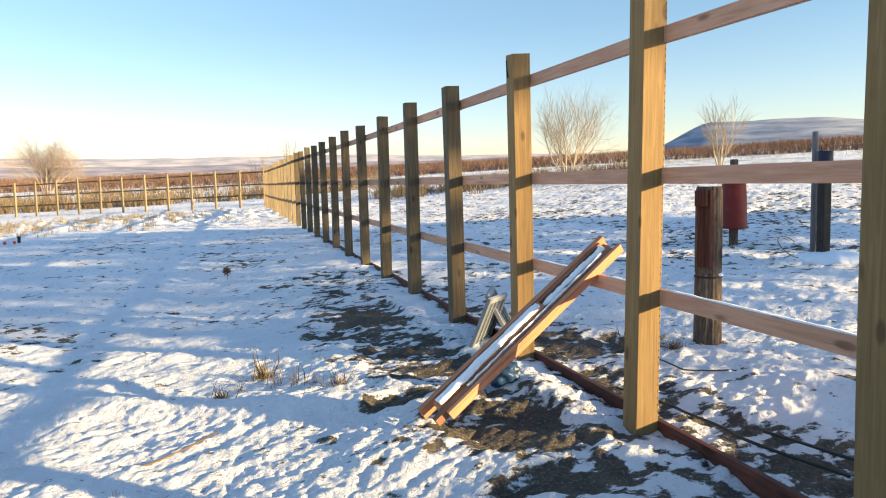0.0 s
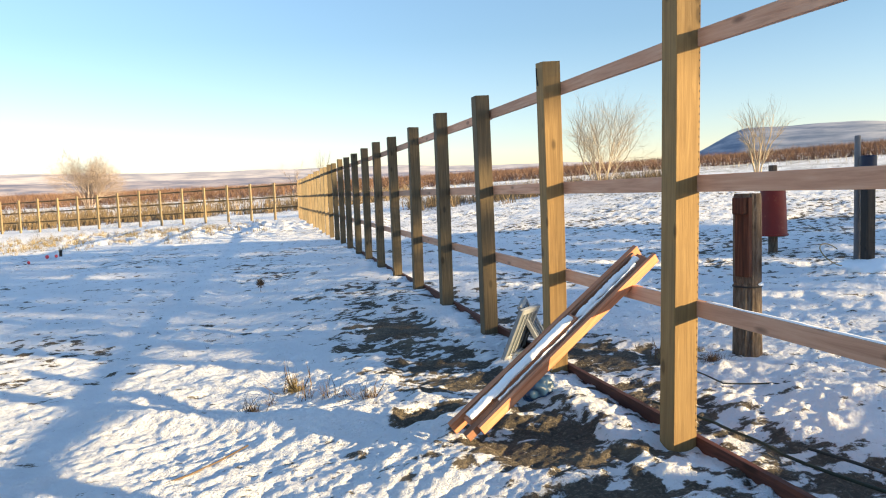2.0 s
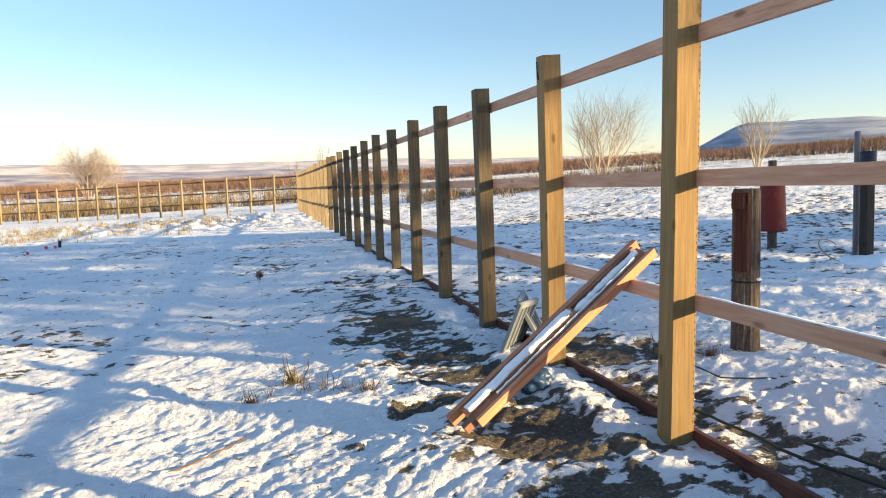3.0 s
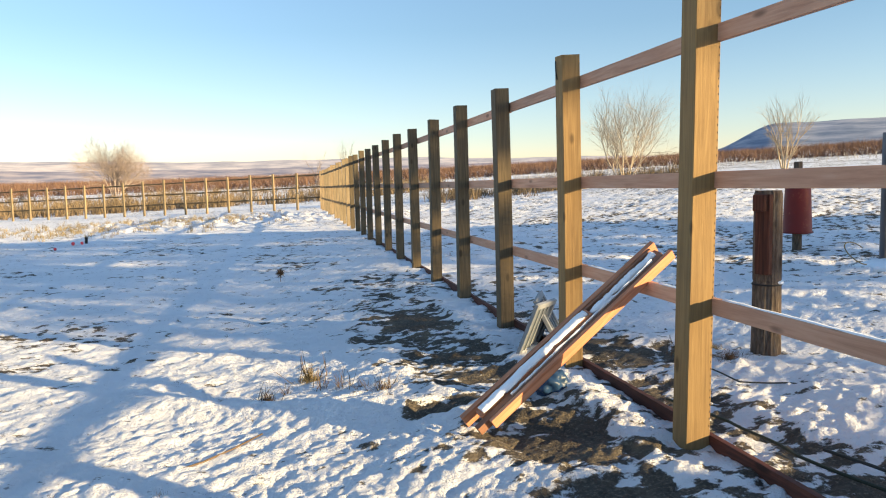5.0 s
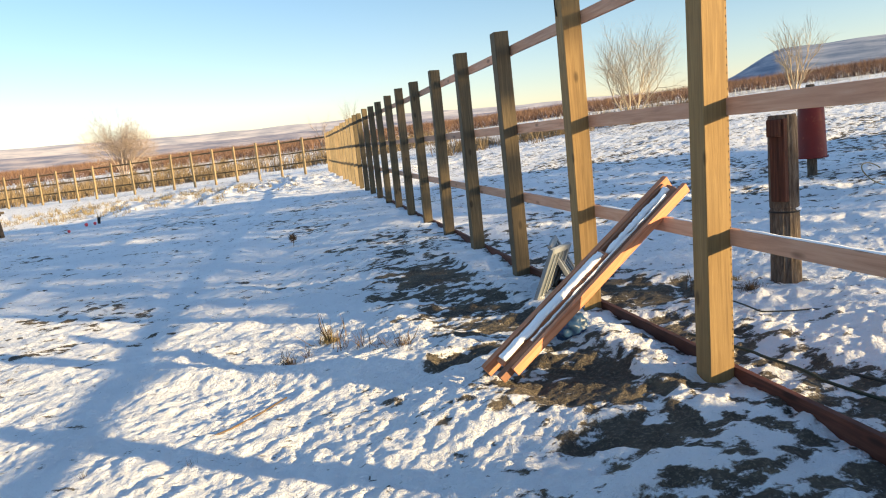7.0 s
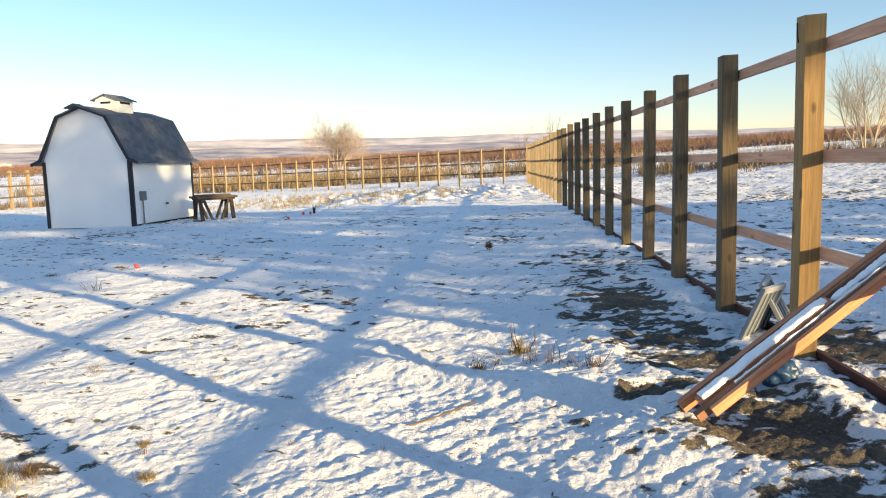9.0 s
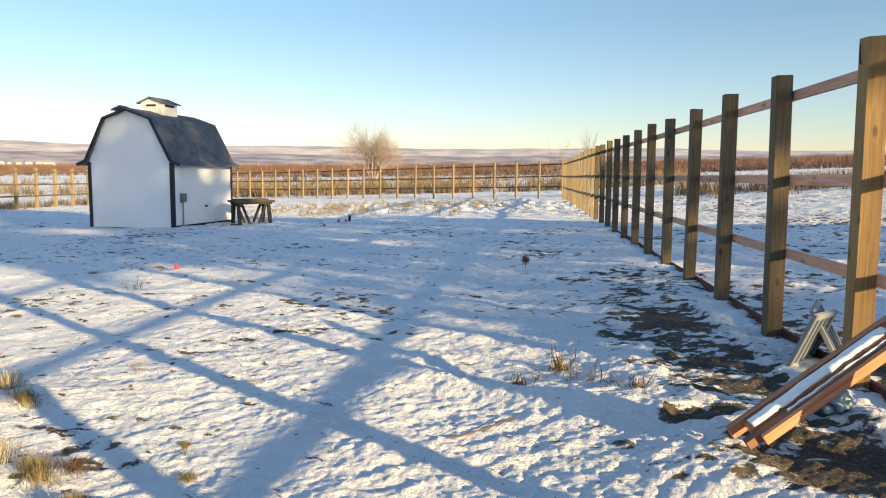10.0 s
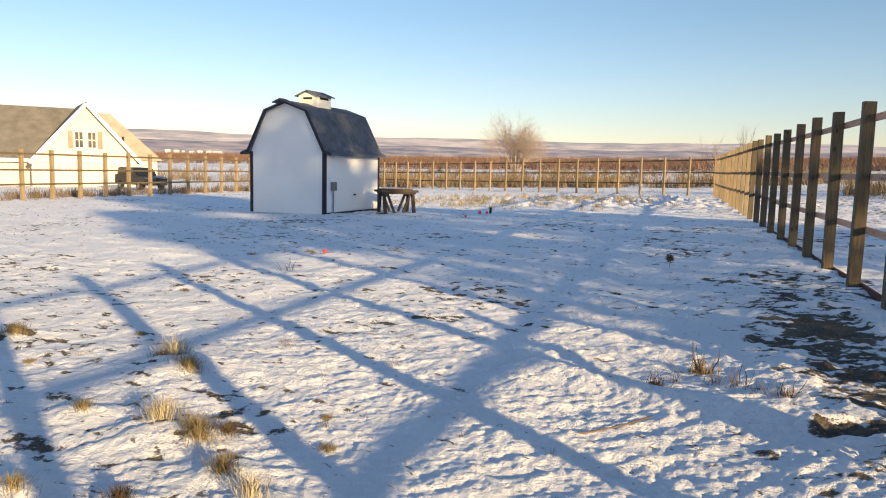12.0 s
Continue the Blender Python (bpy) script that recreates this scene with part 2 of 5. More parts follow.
bw.inputs["Specular IOR Level"].default_value = 0.6
M_GLASS = mw
# Haze is in these colours, blue shade too in the mesa's; all glow weakly.
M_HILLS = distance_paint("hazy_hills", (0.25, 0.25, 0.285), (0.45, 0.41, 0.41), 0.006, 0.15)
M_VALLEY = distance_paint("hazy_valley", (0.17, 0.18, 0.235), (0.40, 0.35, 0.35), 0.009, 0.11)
M_MESA = distance_paint("snowy_mesa_blue_shade", (0.16, 0.195, 0.255), (0.36, 0.37, 0.41), 0.005, 0.04)


# ---- mesh helpers ----
def mesh_ob(name, bm, material, smooth=False):
    me = bpy.data.meshes.new(name)
    bm.to_mesh(me)
    bm.free()
    me.materials.append(material)
    if smooth:
        me.polygons.foreach_set("use_smooth", [True] * len(me.polygons))
    return new(name, me)


def part(name, bm, material, parent, label="", smooth=False):
    ob = mesh_ob(name, bm, material, smooth)
    ob.parent = parent
    if label:
        tagged(ob, label)
    return ob


def piece(name, me, parent, m=None):
    """A further object on a mesh that is already there."""
    ob = new(name, me)
    ob.parent = parent
    if m is not None:
        ob.matrix_basis = m
    return ob


def thing(name, m, label, category, group="", kind=""):
    ob = new(name)
    ob.empty_display_size = 0.2
    ob.matrix_basis = m
    return tagged(ob, label, category, group, kind)


def box(size, at=(0, 0, 0), bevel=0.0, turn=None, bm=None):
    """A box of that size about its centre at 'at', its edges taken off by 'bevel'."""
    own = bmesh.new()
    bmesh.ops.create_cube(own, size=1.0)
    bmesh.ops.scale(own, vec=size, verts=own.verts)
    if bevel:
        bmesh.ops.bevel(own, geom=own.edges[:], offset=bevel, segments=2, affect="EDGES", profile=0.6)
    bmesh.ops.transform(own, matrix=Matrix.Translation(at) @ (turn or Matrix()), verts=own.verts)
    if bm is None:
        return own
    return join(bm, own)


def join(bm, other):
    me = bpy.data.meshes.new("tmp")
    other.to_mesh(me)
    other.free()
    bm.from_mesh(me)
    bpy.data.meshes.remove(me)
    return bm


def lathe(profile, sides=24, at=(0, 0, 0), wobble=0.0, seed=1):
    """A turned body from (radius, height) pairs, closed at both ends."""
    rnd = random.Random(seed)
    bm = bmesh.new()
    rings = []
    warp = [1 + rnd.uniform(-wobble, wobble) for _ in range(sides)]
    for r, z in profile:
        rings.append([bm.verts.new((at[0] + r * warp[i] * math.cos(2 * math.pi * i / sides), at[1] + r * warp[i] * math.sin(2 * math.pi * i / sides), at[2] + z)) for i in range(sides)])
    for a, b in zip(rings, rings[1:]):
        for i in range(sides):
            bm.faces.new((a[i], a[(i + 1) % sides], b[(i + 1) % sides], b[i]))
    bm.faces.new(list(reversed(rings[0])))
    bm.faces.new(rings[-1])
    return bm


def tube(points, radius, sides=6):
    """A round line through points, for hoses and cables."""
    bm = bmesh.new()
    pts = [Vector(p) for p in points]
    rings = []
    for i, p in enumerate(pts):
        d = (pts[min(i + 1, len(pts) - 1)] - pts[max(i - 1, 0)]).normalized()
        a = d.orthogonal().normalized() if abs(d.z) > 0.95 else d.cross(Vector((0, 0, 1))).normalized()
        b = d.cross(a)
        rings.append([bm.verts.new(p + radius * (math.cos(2 * math.pi * k / sides) * a + math.sin(2 * math.pi * k / sides) * b)) for k in range(sides)])
    for a, b in zip(rings, rings[1:]):
        for k in range(sides):
            bm.faces.new((a[k], a[(k + 1) % sides], b[(k + 1) % sides], b[k]))
    bm.faces.new(rings[0])
    bm.faces.new(list(reversed(rings[-1])))
    bmesh.ops.recalc_face_normals(bm, faces=bm.faces)
    return bm


def prism(outline, y0, y1):
    """An upright outline in x and z, drawn out from y0 to y1."""
    bm = bmesh.new()
    a = [bm.verts.new((x, y0, z)) for x, z in outline]
    b = [bm.verts.new((x, y1, z)) for x, z in outline]
    n = len(outline)
    bm.faces.new(a)
    bm.faces.new(list(reversed(b)))
    for i in range(n):
        bm.faces.new((a[(i + 1) % n], a[i], b[i], b[(i + 1) % n]))
    bmesh.ops.recalc_face_normals(bm, faces=bm.faces)
    return bm


class Soup:
    """Many small faces gathered into one mesh."""

    def __init__(self):
        self.v, self.f = [], []

    def quad(self, *corners):
        n = len(self.v)
        self.v.extend(corners)
        self.f.append(tuple(range(n, n + len(corners))))

    def limb(self, a, b, ra, rb, sides=4):
        d = (b - a)
        if d.length < 1e-5:
            return
        d.normalize()
        u = d.orthogonal().normalized()
        w = d.cross(u)
        n = len(self.v)
        for p, r in ((a, ra), (b, rb)):
            for k in range(sides):
                t = 2 * math.pi * k / sides
                self.v.append(p + r * (math.cos(t) * u + math.sin(t) * w))
        for k in range(sides):
            self.f.append((n + k, n + (k + 1) % sides, n + sides + (k + 1) % sides, n + sides + k))

    def mesh(self, name, material):
        me = bpy.data.meshes.new(name)
        me.from_pydata([tuple(p) for p in self.v], [], self.f)
        me.materials.append(material)
        return me


# ---- lie of the land ----
EYE_X, EYE_Y = -2.2, -3.65
AZ = np.array([-180, -70, -45, -20, 0, 12, 30, 45, 75, 180], float)
RR = np.array([15, 45, 120, 220, 600, 1500, 4900], float)
LAND = np.array([
    [0.0, -0.28, -0.28, -0.22, -0.02, 0.02, 0.08, 0.12, 0.2, 0.0],
    [0.0, -0.60, -0.62, -0.50, -0.03, 0.25, 1.30, 1.60, 1.7, 0.0],
    [0.0, -1.2, -1.2, -0.7, 0.1, 1.2, 3.0, 3.6, 4.0, 0.0],
    [0.0, -1.0, -0.4, 1.0, 2.0, 2.9, 5.2, 6.4, 6.5, 0.0],
    [0.0, 4, 5, 7, 9, 12, 16, 21, 22, 0.0],
    [0.0, 14, 15, 18, 20, 24, 30, 36, 38, 0.0],
    [0.0, 30, 40, 40, 40, 50, 60, 60, 60, 0.0]])


def smooth01(t):
    t = np.clip(t, 0, 1)
    return t * t * (3 - 2 * t)


def land(x, y):
    """The height of the ground, without its small bumps."""
    x, y = np.asarray(x, float), np.asarray(y, float)
    dx, dy = x - EYE_X, y - EYE_Y
    r, az = np.hypot(dx, dy), np.degrees(np.arctan2(dx, dy))
    near = -0.20 * smooth01((-x - 0.25) / 2.6) - 0.012 * np.clip(-x - 4, 0, 8) + 0.016 * np.clip(x - 1.2, 0, 14)
    cols = np.stack([np.interp(az, AZ, row) for row in LAND], -1)
    lr = np.interp(np.log(np.maximum(r, 1)), np.log(RR), np.arange(len(RR)))
    i = np.clip(lr.astype(int), 0, len(RR) - 2)
    t = lr - i
    far = np.take_along_axis(cols, i[..., None], -1)[..., 0] * (1 - t) + np.take_along_axis(cols, i[..., None] + 1, -1)[..., 0] * t
    w = smooth01((r - 10) / 16)
    mound = 0.18 * np.exp(-((x + 13.6) ** 2 + (y - 20.5) ** 2) / 50)
    return near * (1 - w) + far * w + mound


def lz(x, y):
    return float(land(x, y))


def lattice(seed):
    return np.random.RandomState(seed).rand(256, 256)


def value_noise(x, y, seed):
    g = lattice(seed)
    xi, yi = np.floor(x).astype(int), np.floor(y).astype(int)
    fx, fy = smooth01(x - xi), smooth01(y - yi)
    a, b = g[xi % 256, yi % 256], g[(xi + 1) % 256, yi % 256]
    c, d = g[xi % 256, (yi + 1) % 256], g[(xi + 1) % 256, (yi + 1) % 256]
    return (a * (1 - fx) + b * fx) * (1 - fy) + (c * (1 - fx) + d * fx) * fy


def fbm(x, y, seed, octaves=4, gain=0.5):
    out, amp, tot = 0, 1.0, 0.0
    for o in range(octaves):
        ca, sa = math.cos(0.6 + o), math.sin(0.6 + o)
        out = out + amp * value_noise((x * ca - y * sa) * 2 ** o + 11.3 * o, (x * sa + y * ca) * 2 ** o + 5.7 * o, seed + o)
        tot += amp
        amp *= gain
    return out / tot


def blob(x, y, cx, cy, rx, ry, turn=0.0):
    c, s = math.cos(radians(turn)), math.sin(radians(turn))
    u, v = ((x - cx) * c + (y - cy) * s) / rx, (-(x - cx) * s + (y - cy) * c) / ry
    return np.exp(-(u * u + v * v))


def bareness(x, y):
    """How far the soil shows through the snow: along the fence, round the posts, in thin spots of the field."""
    strip = blob(x, y, -0.66, 3.6, 0.62, 2.0, 8) * 0.66 + blob(x, y, -0.50, 0.55, 0.58, 0.75) * 0.66 + blob(x, y, -0.1, -0.75, 0.6, 0.7) * 0.33 + blob(x, y, 0.5, -0.9, 0.4, 0.6) * 0.16
    strip = strip + blob(x, y, 0.55, 0.5, 0.38, 1.0, 10) * 0.46 + blob(x, y, 0.75, 2.6, 0.5, 0.8) * 0.40 + blob(x, y, 0.5, 4.0, 0.4, 2.8) * 0.36 + blob(x, y, -0.48, -0.40, 0.32, 0.26) * 0.46 + blob(x, y, -0.36, 0.5, 0.28, 0.34) * 0.42
    strip = strip + blob(x, y, -0.6, 7.6, 0.6, 1.8) * 0.38 + blob(x, y, -1.19, 1.26, 0.2, 0.16) * 0.7 + blob(x, y, -0.95, 2.3, 0.45, 0.5) * 0.52 + blob(x, y, -1.38, 3.93, 0.25, 0.4) * 0.35
    strip = strip + blob(x, y, 1.1, 2.1, 0.5, 0.3) * 0.35
    strip = strip + blob(x, y, -0.55, -1.15, 0.45, 0.22) * 0.36 + blob(x, y, 0.0, -1.5, 0.5, 0.35) * 0.32 + blob(x, y, -1.0, -1.0, 0.28, 0.12) * 0.34 + blob(x, y, -0.9, -0.35, 0.3, 0.14) * 0.3
    strip = strip * (0.45 + 1.05 * fbm(x * 1.9 + 2, y * 3.4, 47, 4, 0.6))
    edge = blob(x, y, -0.12, 1.5, 0.20, 0.9) * 0.55 + blob(x, y, -0.18, 0.45, 0.12, 0.35) * 0.4 + blob(x, y, -0.3, -0.55, 0.2, 0.5) * 0.2 + blob(x, y, -0.13, 4.4, 0.13, 1.9) * 0.5 + blob(x, y, 0.95, -0.3, 0.5, 0.9, 20) * 0.12
    strip = strip + blob(x, y, -12.6, 20.4, 1.2, 0.35, 50) * 0.62
    thin = fbm(x * 0.9, y * 0.9, 40, 4)
    far = smooth01((np.hypot(x - EYE_X, y - EYE_Y) - 48) / 60)
    speck = np.clip(fbm(x * 0.35, y * 0.35, 80, 3) - 0.33, 0, 1) * 0.5 + (0.10 + 0.25 * np.clip(fbm(x * 1.2 + 9, y * 2.2, 85, 3) - 0.45, 0, 1)) * smooth01((x - 1.5) / 3)
    speck = speck + 0.55 * np.clip(fbm(x * 1.1, y * 2.4, 88, 3) - 0.46, 0, 1) * smooth01((y - 2.5) / 4)
    return 0.02 + speck + strip - edge + np.clip(thin - 0.52, 0, 1) * 0.75 + 0.16 * far * (fbm(x * 0.03, y * 0.06, 60, 3) > 0.45)


HUMMOCKS = [(-6.16, 1.36, 1.25), (-5.22, 0.08, 1.15), (-4.59, -0.33, 0.7), (-4.86, -0.81, 0.6), (-5.41, -0.92, 0.7), (-8.36, 1.83, 0.8), (-4.24, -0.58, 0.6), (-6.02, 0.18, 0.7)]


def hz(x, y):
    """Height of the ground with the grassy hummocks on it."""
    return lz(x, y) + sum(0.085 * size * float(blob(x, y, hx, hy, 0.34 * size, 0.24 * size, 25)) for hx, hy, size in HUMMOCKS)


def build_ground():
    radii = [0.0]
    r = 0.12
    while r < 4850:
        radii.append(r)
        r *= 1.09 if r < 2.4 else 1.0048 if r < 15 else 1.0072 if r < 60 else 1.075
    view = np.radians(np.linspace(-60, 58, 920))
    back = np.radians(np.linspace(58, 300, 200)[1:-1])
    ang = np.concatenate([view, back])
    R, A = np.meshgrid(np.array(radii[1:]), ang, indexing="ij")
    X, Y = EYE_X + R * np.sin(A), EYE_Y + R * np.cos(A)
    base = land(X, Y)
    fade = 1 - smooth01((R - 30) / 60)
    bare = bareness(X, Y)
    track = fbm(X * 1.6 + 0.8 * Y, Y * 2.6, 5, 3)
    lumps = (fbm(X * 0.9, Y * 0.9, 21, 3) - 0.5) * 0.07 + (track - 0.5) * 0.04 + (fbm(X * 5, Y * 5, 31, 3) - 0.5) * 0.017 + ((fbm(X * 11, Y * 11, 35, 2) - 0.5) * 0.017 + (fbm(X * 23, Y * 23, 37, 2) - 0.5) * 0.015) * (1 - smooth01((R - 5) / 9))
    ridges = np.abs(fbm(X * 3.2 + 3, Y * 4.8, 51, 3) - 0.5) * -0.05
    crest = 0.10 * blob(X, Y, -2.25, 1.9, 1.5, 0.22, -28) + 0.07 * blob(X, Y, 1.6, 0.4, 0.7, 0.45, 30) + 0.05 * blob(X, Y, -0.12, 1.1, 0.2, 0.9)
    s_, q_ = 0.76 * X + 0.65 * Y, -0.65 * X + 0.76 * Y
    streak = (fbm(s_ * 1.8, q_ * 8.5, 91, 3) - 0.5) * 0.030 + (fbm(s_ * 4, q_ * 17, 95, 2) - 0.5) * 0.013 * (1 - smooth01((R - 6) / 9))
    clods = ((fbm(X * 3.4, Y * 3.4, 96, 3) - 0.5) * 0.055 + (fbm(X * 8, Y * 8, 94, 3) - 0.5) * 0.025) * smooth01((X - 0.3) / 1.2)
    crumbs = np.maximum(fbm(X * 15, Y * 15, 92, 2) - 0.50, 0) * 0.022 * (1 - smooth01((R - 7) / 9)) * smooth01((R - 1.5) / 1.5)
    clods = clods + crumbs * (0.4 + 1.2 * fbm(X * 0.8, Y * 0.8, 93, 2))
    for hx, hy, size in HUMMOCKS:
        clods = clods + 0.085 * size * blob(X, Y, hx, hy, 0.34 * size, 0.24 * size, 25)
    coarse = 1 - smooth01((R - 6) / 20) * 0.2
    lumps = lumps + (fbm(X * 1.7, Y * 3.0, 99, 3) - 0.5) * 0.09 * smooth01((Y - 2.5) / 3)
    heaps = (fbm(X * 0.8, Y * 0.8, 97, 3) - 0.5) * 0.50 * blob(X, Y, -5, 36, 11, 7, -20) + (fbm(X * 1.9, Y * 1.9, 98, 3) - 0.5) * 0.62 * blob(X, Y, -6, 37, 13, 6, -12)
    Z = base + heaps + (lumps * 1.1 + streak + clods + ridges * 0.7) * fade * coarse + crest - 0.045 * smooth01((bare - 0.38) / 0.25) * fade
    nr, na = X.shape
    verts = np.concatenate([[[EYE_X, EYE_Y, lz(EYE_X, EYE_Y)]], np.stack([X, Y, Z], -1).reshape(-1, 3)])
    i, j = np.meshgrid(np.arange(nr - 1), np.arange(na), indexing="ij")
    k = (j + 1) % na
    quads = np.stack([1 + i * na + j, 1 + (i + 1) * na + j, 1 + (i + 1) * na + k, 1 + i * na + k], -1).reshape(-1, 4)
    fan = np.stack([np.zeros(na, int), 1 + np.arange(na), 1 + (np.arange(na) + 1) % na], -1)
    me = bpy.data.meshes.new("ground")
    me.vertices.add(len(verts))
    me.vertices.foreach_set("co", verts.ravel())
    me.loops.add(quads.size + fan.size)
    me.loops.foreach_set("vertex_index", np.concatenate([quads.ravel(), fan.ravel()]))
    me.polygons.add(len(quads) + len(fan))
    me.polygons.foreach_set("loop_start", np.concatenate([np.arange(len(quads)) * 4, quads.size + np.arange(len(fan)) * 3]))
    me.polygons.foreach_set("use_smooth", np.ones(len(quads) + len(fan), bool))
    me.update(calc_edges=True)
    att = me.attributes.new("bare", "FLOAT", "POINT")
    att.data.foreach_set("value", np.concatenate([[0.2], bare.ravel()]).astype(np.float32))
    me.materials.append(M_GROUND)
    me.validate()
    if me.polygons[0].normal.z < 0:
        me.flip_normals()
    return tagged(new("ground", me), "snow-covered field with bare soil showing through", "ground", kind="structure")


build_ground()


# ---- distance ----
def ridge_mesh(name, r, az0, az1, elev, base_elev, material, label, steps=160, depth=500):
    """A far slope with a crest that follows elev(az), in degrees above the eye's level."""
    bm = bmesh.new()
    rows = []
    for i in range(steps + 1):
        az = az0 + (az1 - az0) * i / steps
        s, c = math.sin(radians(az)), math.cos(radians(az))
        col = []
        for k in range(7):
            t = k / 6
            rr = r + depth * t
            e = base_elev + (elev(az) - base_elev) * math.sin(t * math.pi / 2)
            col.append(bm.verts.new((EYE_X + rr * s, EYE_Y + rr * c, 1.5 + rr * math.tan(radians(e)))))
        rows.append(col)
    for a, b in zip(rows, rows[1:]):
        for k in range(6):
            bm.faces.new((a[k], b[k], b[k + 1], a[k + 1]))
    bmesh.ops.recalc_face_normals(bm, faces=bm.faces)
    ob = mesh_ob(name, bm, material, True)
    return tagged(ob, label, "hills", kind="structure")


def crest_far(az):
    return 2.12 + 0.22 * noise.noise((az * 0.09, 3.1, 0)) + 0.10 * noise.noise((az * 0.4, 1.7, 0)) - 0.35 * float(smooth01((az - 8) / 20))


def crest_valley(az):
    return 1.55 + 0.2 * noise.noise((az * 0.12, 9.1, 0)) + 0.06 * noise.noise((az * 0.8, 4.7, 0))


def crest_mesa(az):
    up = 1.9 + 1.75 * float(smooth01((az - 31.9) / 4.6)) - 0.5 * float(smooth01((az - 42.5) / 6))
    return max(1.6, up + 0.06 * noise.noise((az * 0.4, 7.0, 0)))


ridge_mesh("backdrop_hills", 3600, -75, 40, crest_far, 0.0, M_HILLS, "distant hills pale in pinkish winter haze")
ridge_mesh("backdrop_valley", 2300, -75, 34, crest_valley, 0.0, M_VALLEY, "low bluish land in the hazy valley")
ridge_mesh("backdrop_mesa", 2600, 32, 70, crest_mesa, 0.5, M_MESA, "flat-topped snowy mesa with blue shade in its colour", 200, 900)


# ---- fences ----
PITCH = 1.83
RAIL_Z = (2.272, 1.483, 0.782)


def post_mesh(name, height, size, material, seed):
    """A sawn post: slightly bowed, its arrises taken off, its top a little out of square."""
    rnd = random.Random(seed)
    bm = bmesh.new()
    bmesh.ops.create_cube(bm, size=1.0)
    bmesh.ops.scale(bm, vec=(size, size, height + 0.3), verts=bm.verts)
    bmesh.ops.translate(bm, vec=(0, 0, height / 2 - 0.15), verts=bm.verts)
    for v in bm.verts:
        if v.co.z > 1:
            v.co.z += rnd.uniform(-0.006, 0.006)
    side = [e for e in bm.edges if abs(e.verts[0].co.z - e.verts[1].co.z) > 1]
    bmesh.ops.subdivide_edges(bm, edges=side, cuts=5)
    for v in bm.verts:
        v.co.x += 0.006 * math.sin(v.co.z * 1.3 + seed)
        v.co.y += 0.005 * math.sin(v.co.z * 1.7 + 2 * seed)
    long_edges = [e for e in bm.edges if abs(e.verts[0].co.z - e.verts[1].co.z) > 0.1 and len(e.link_faces) == 2 and e.calc_face_angle(0) > 1]
    bmesh.ops.bevel(bm, geom=long_edges, offset=0.005, segments=1, affect="EDGES")
    me = bpy.data.meshes.new(name)
    bm.to_mesh(me)
    bm.free()
    me.materials.append(material)
    return me


def rail_mesh(name, length, material, seed, high=0.092, thick=0.038):
    bm = box((thick, length, high), bevel=0.004)
    me = bpy.data.meshes.new(name)
    bm.to_mesh(me)
    bm.free()
    me.materials.append(material)
    return me


POSTS = [post_mesh("post", 2.5, 0.15, M_POST, s) for s in range(4)]
GREEN_SHADED_POSTS = [post_mesh("post", 2.5, 0.15, M_GREENSHADED, s + 5) for s in range(3)]
HOUSE_POSTS = [post_mesh("post", 2.5, 0.17, M_FARPOST, s + 14) for s in range(3)]
FAR_POSTS = [post_mesh("post", 2.5, 0.13, M_FARPOST, s + 9) for s in range(3)]
RAILS = [rail_mesh("rail", 2 * PITCH - 0.004, M_RAIL, s) for s in range(2)]
# The far rails' shaded sides are put in through the darker pine.
FAR_RAILS = [rail_mesh("rail", 2 * PITCH - 0.004, M_GREENSHADED, s) for s in range(1)]


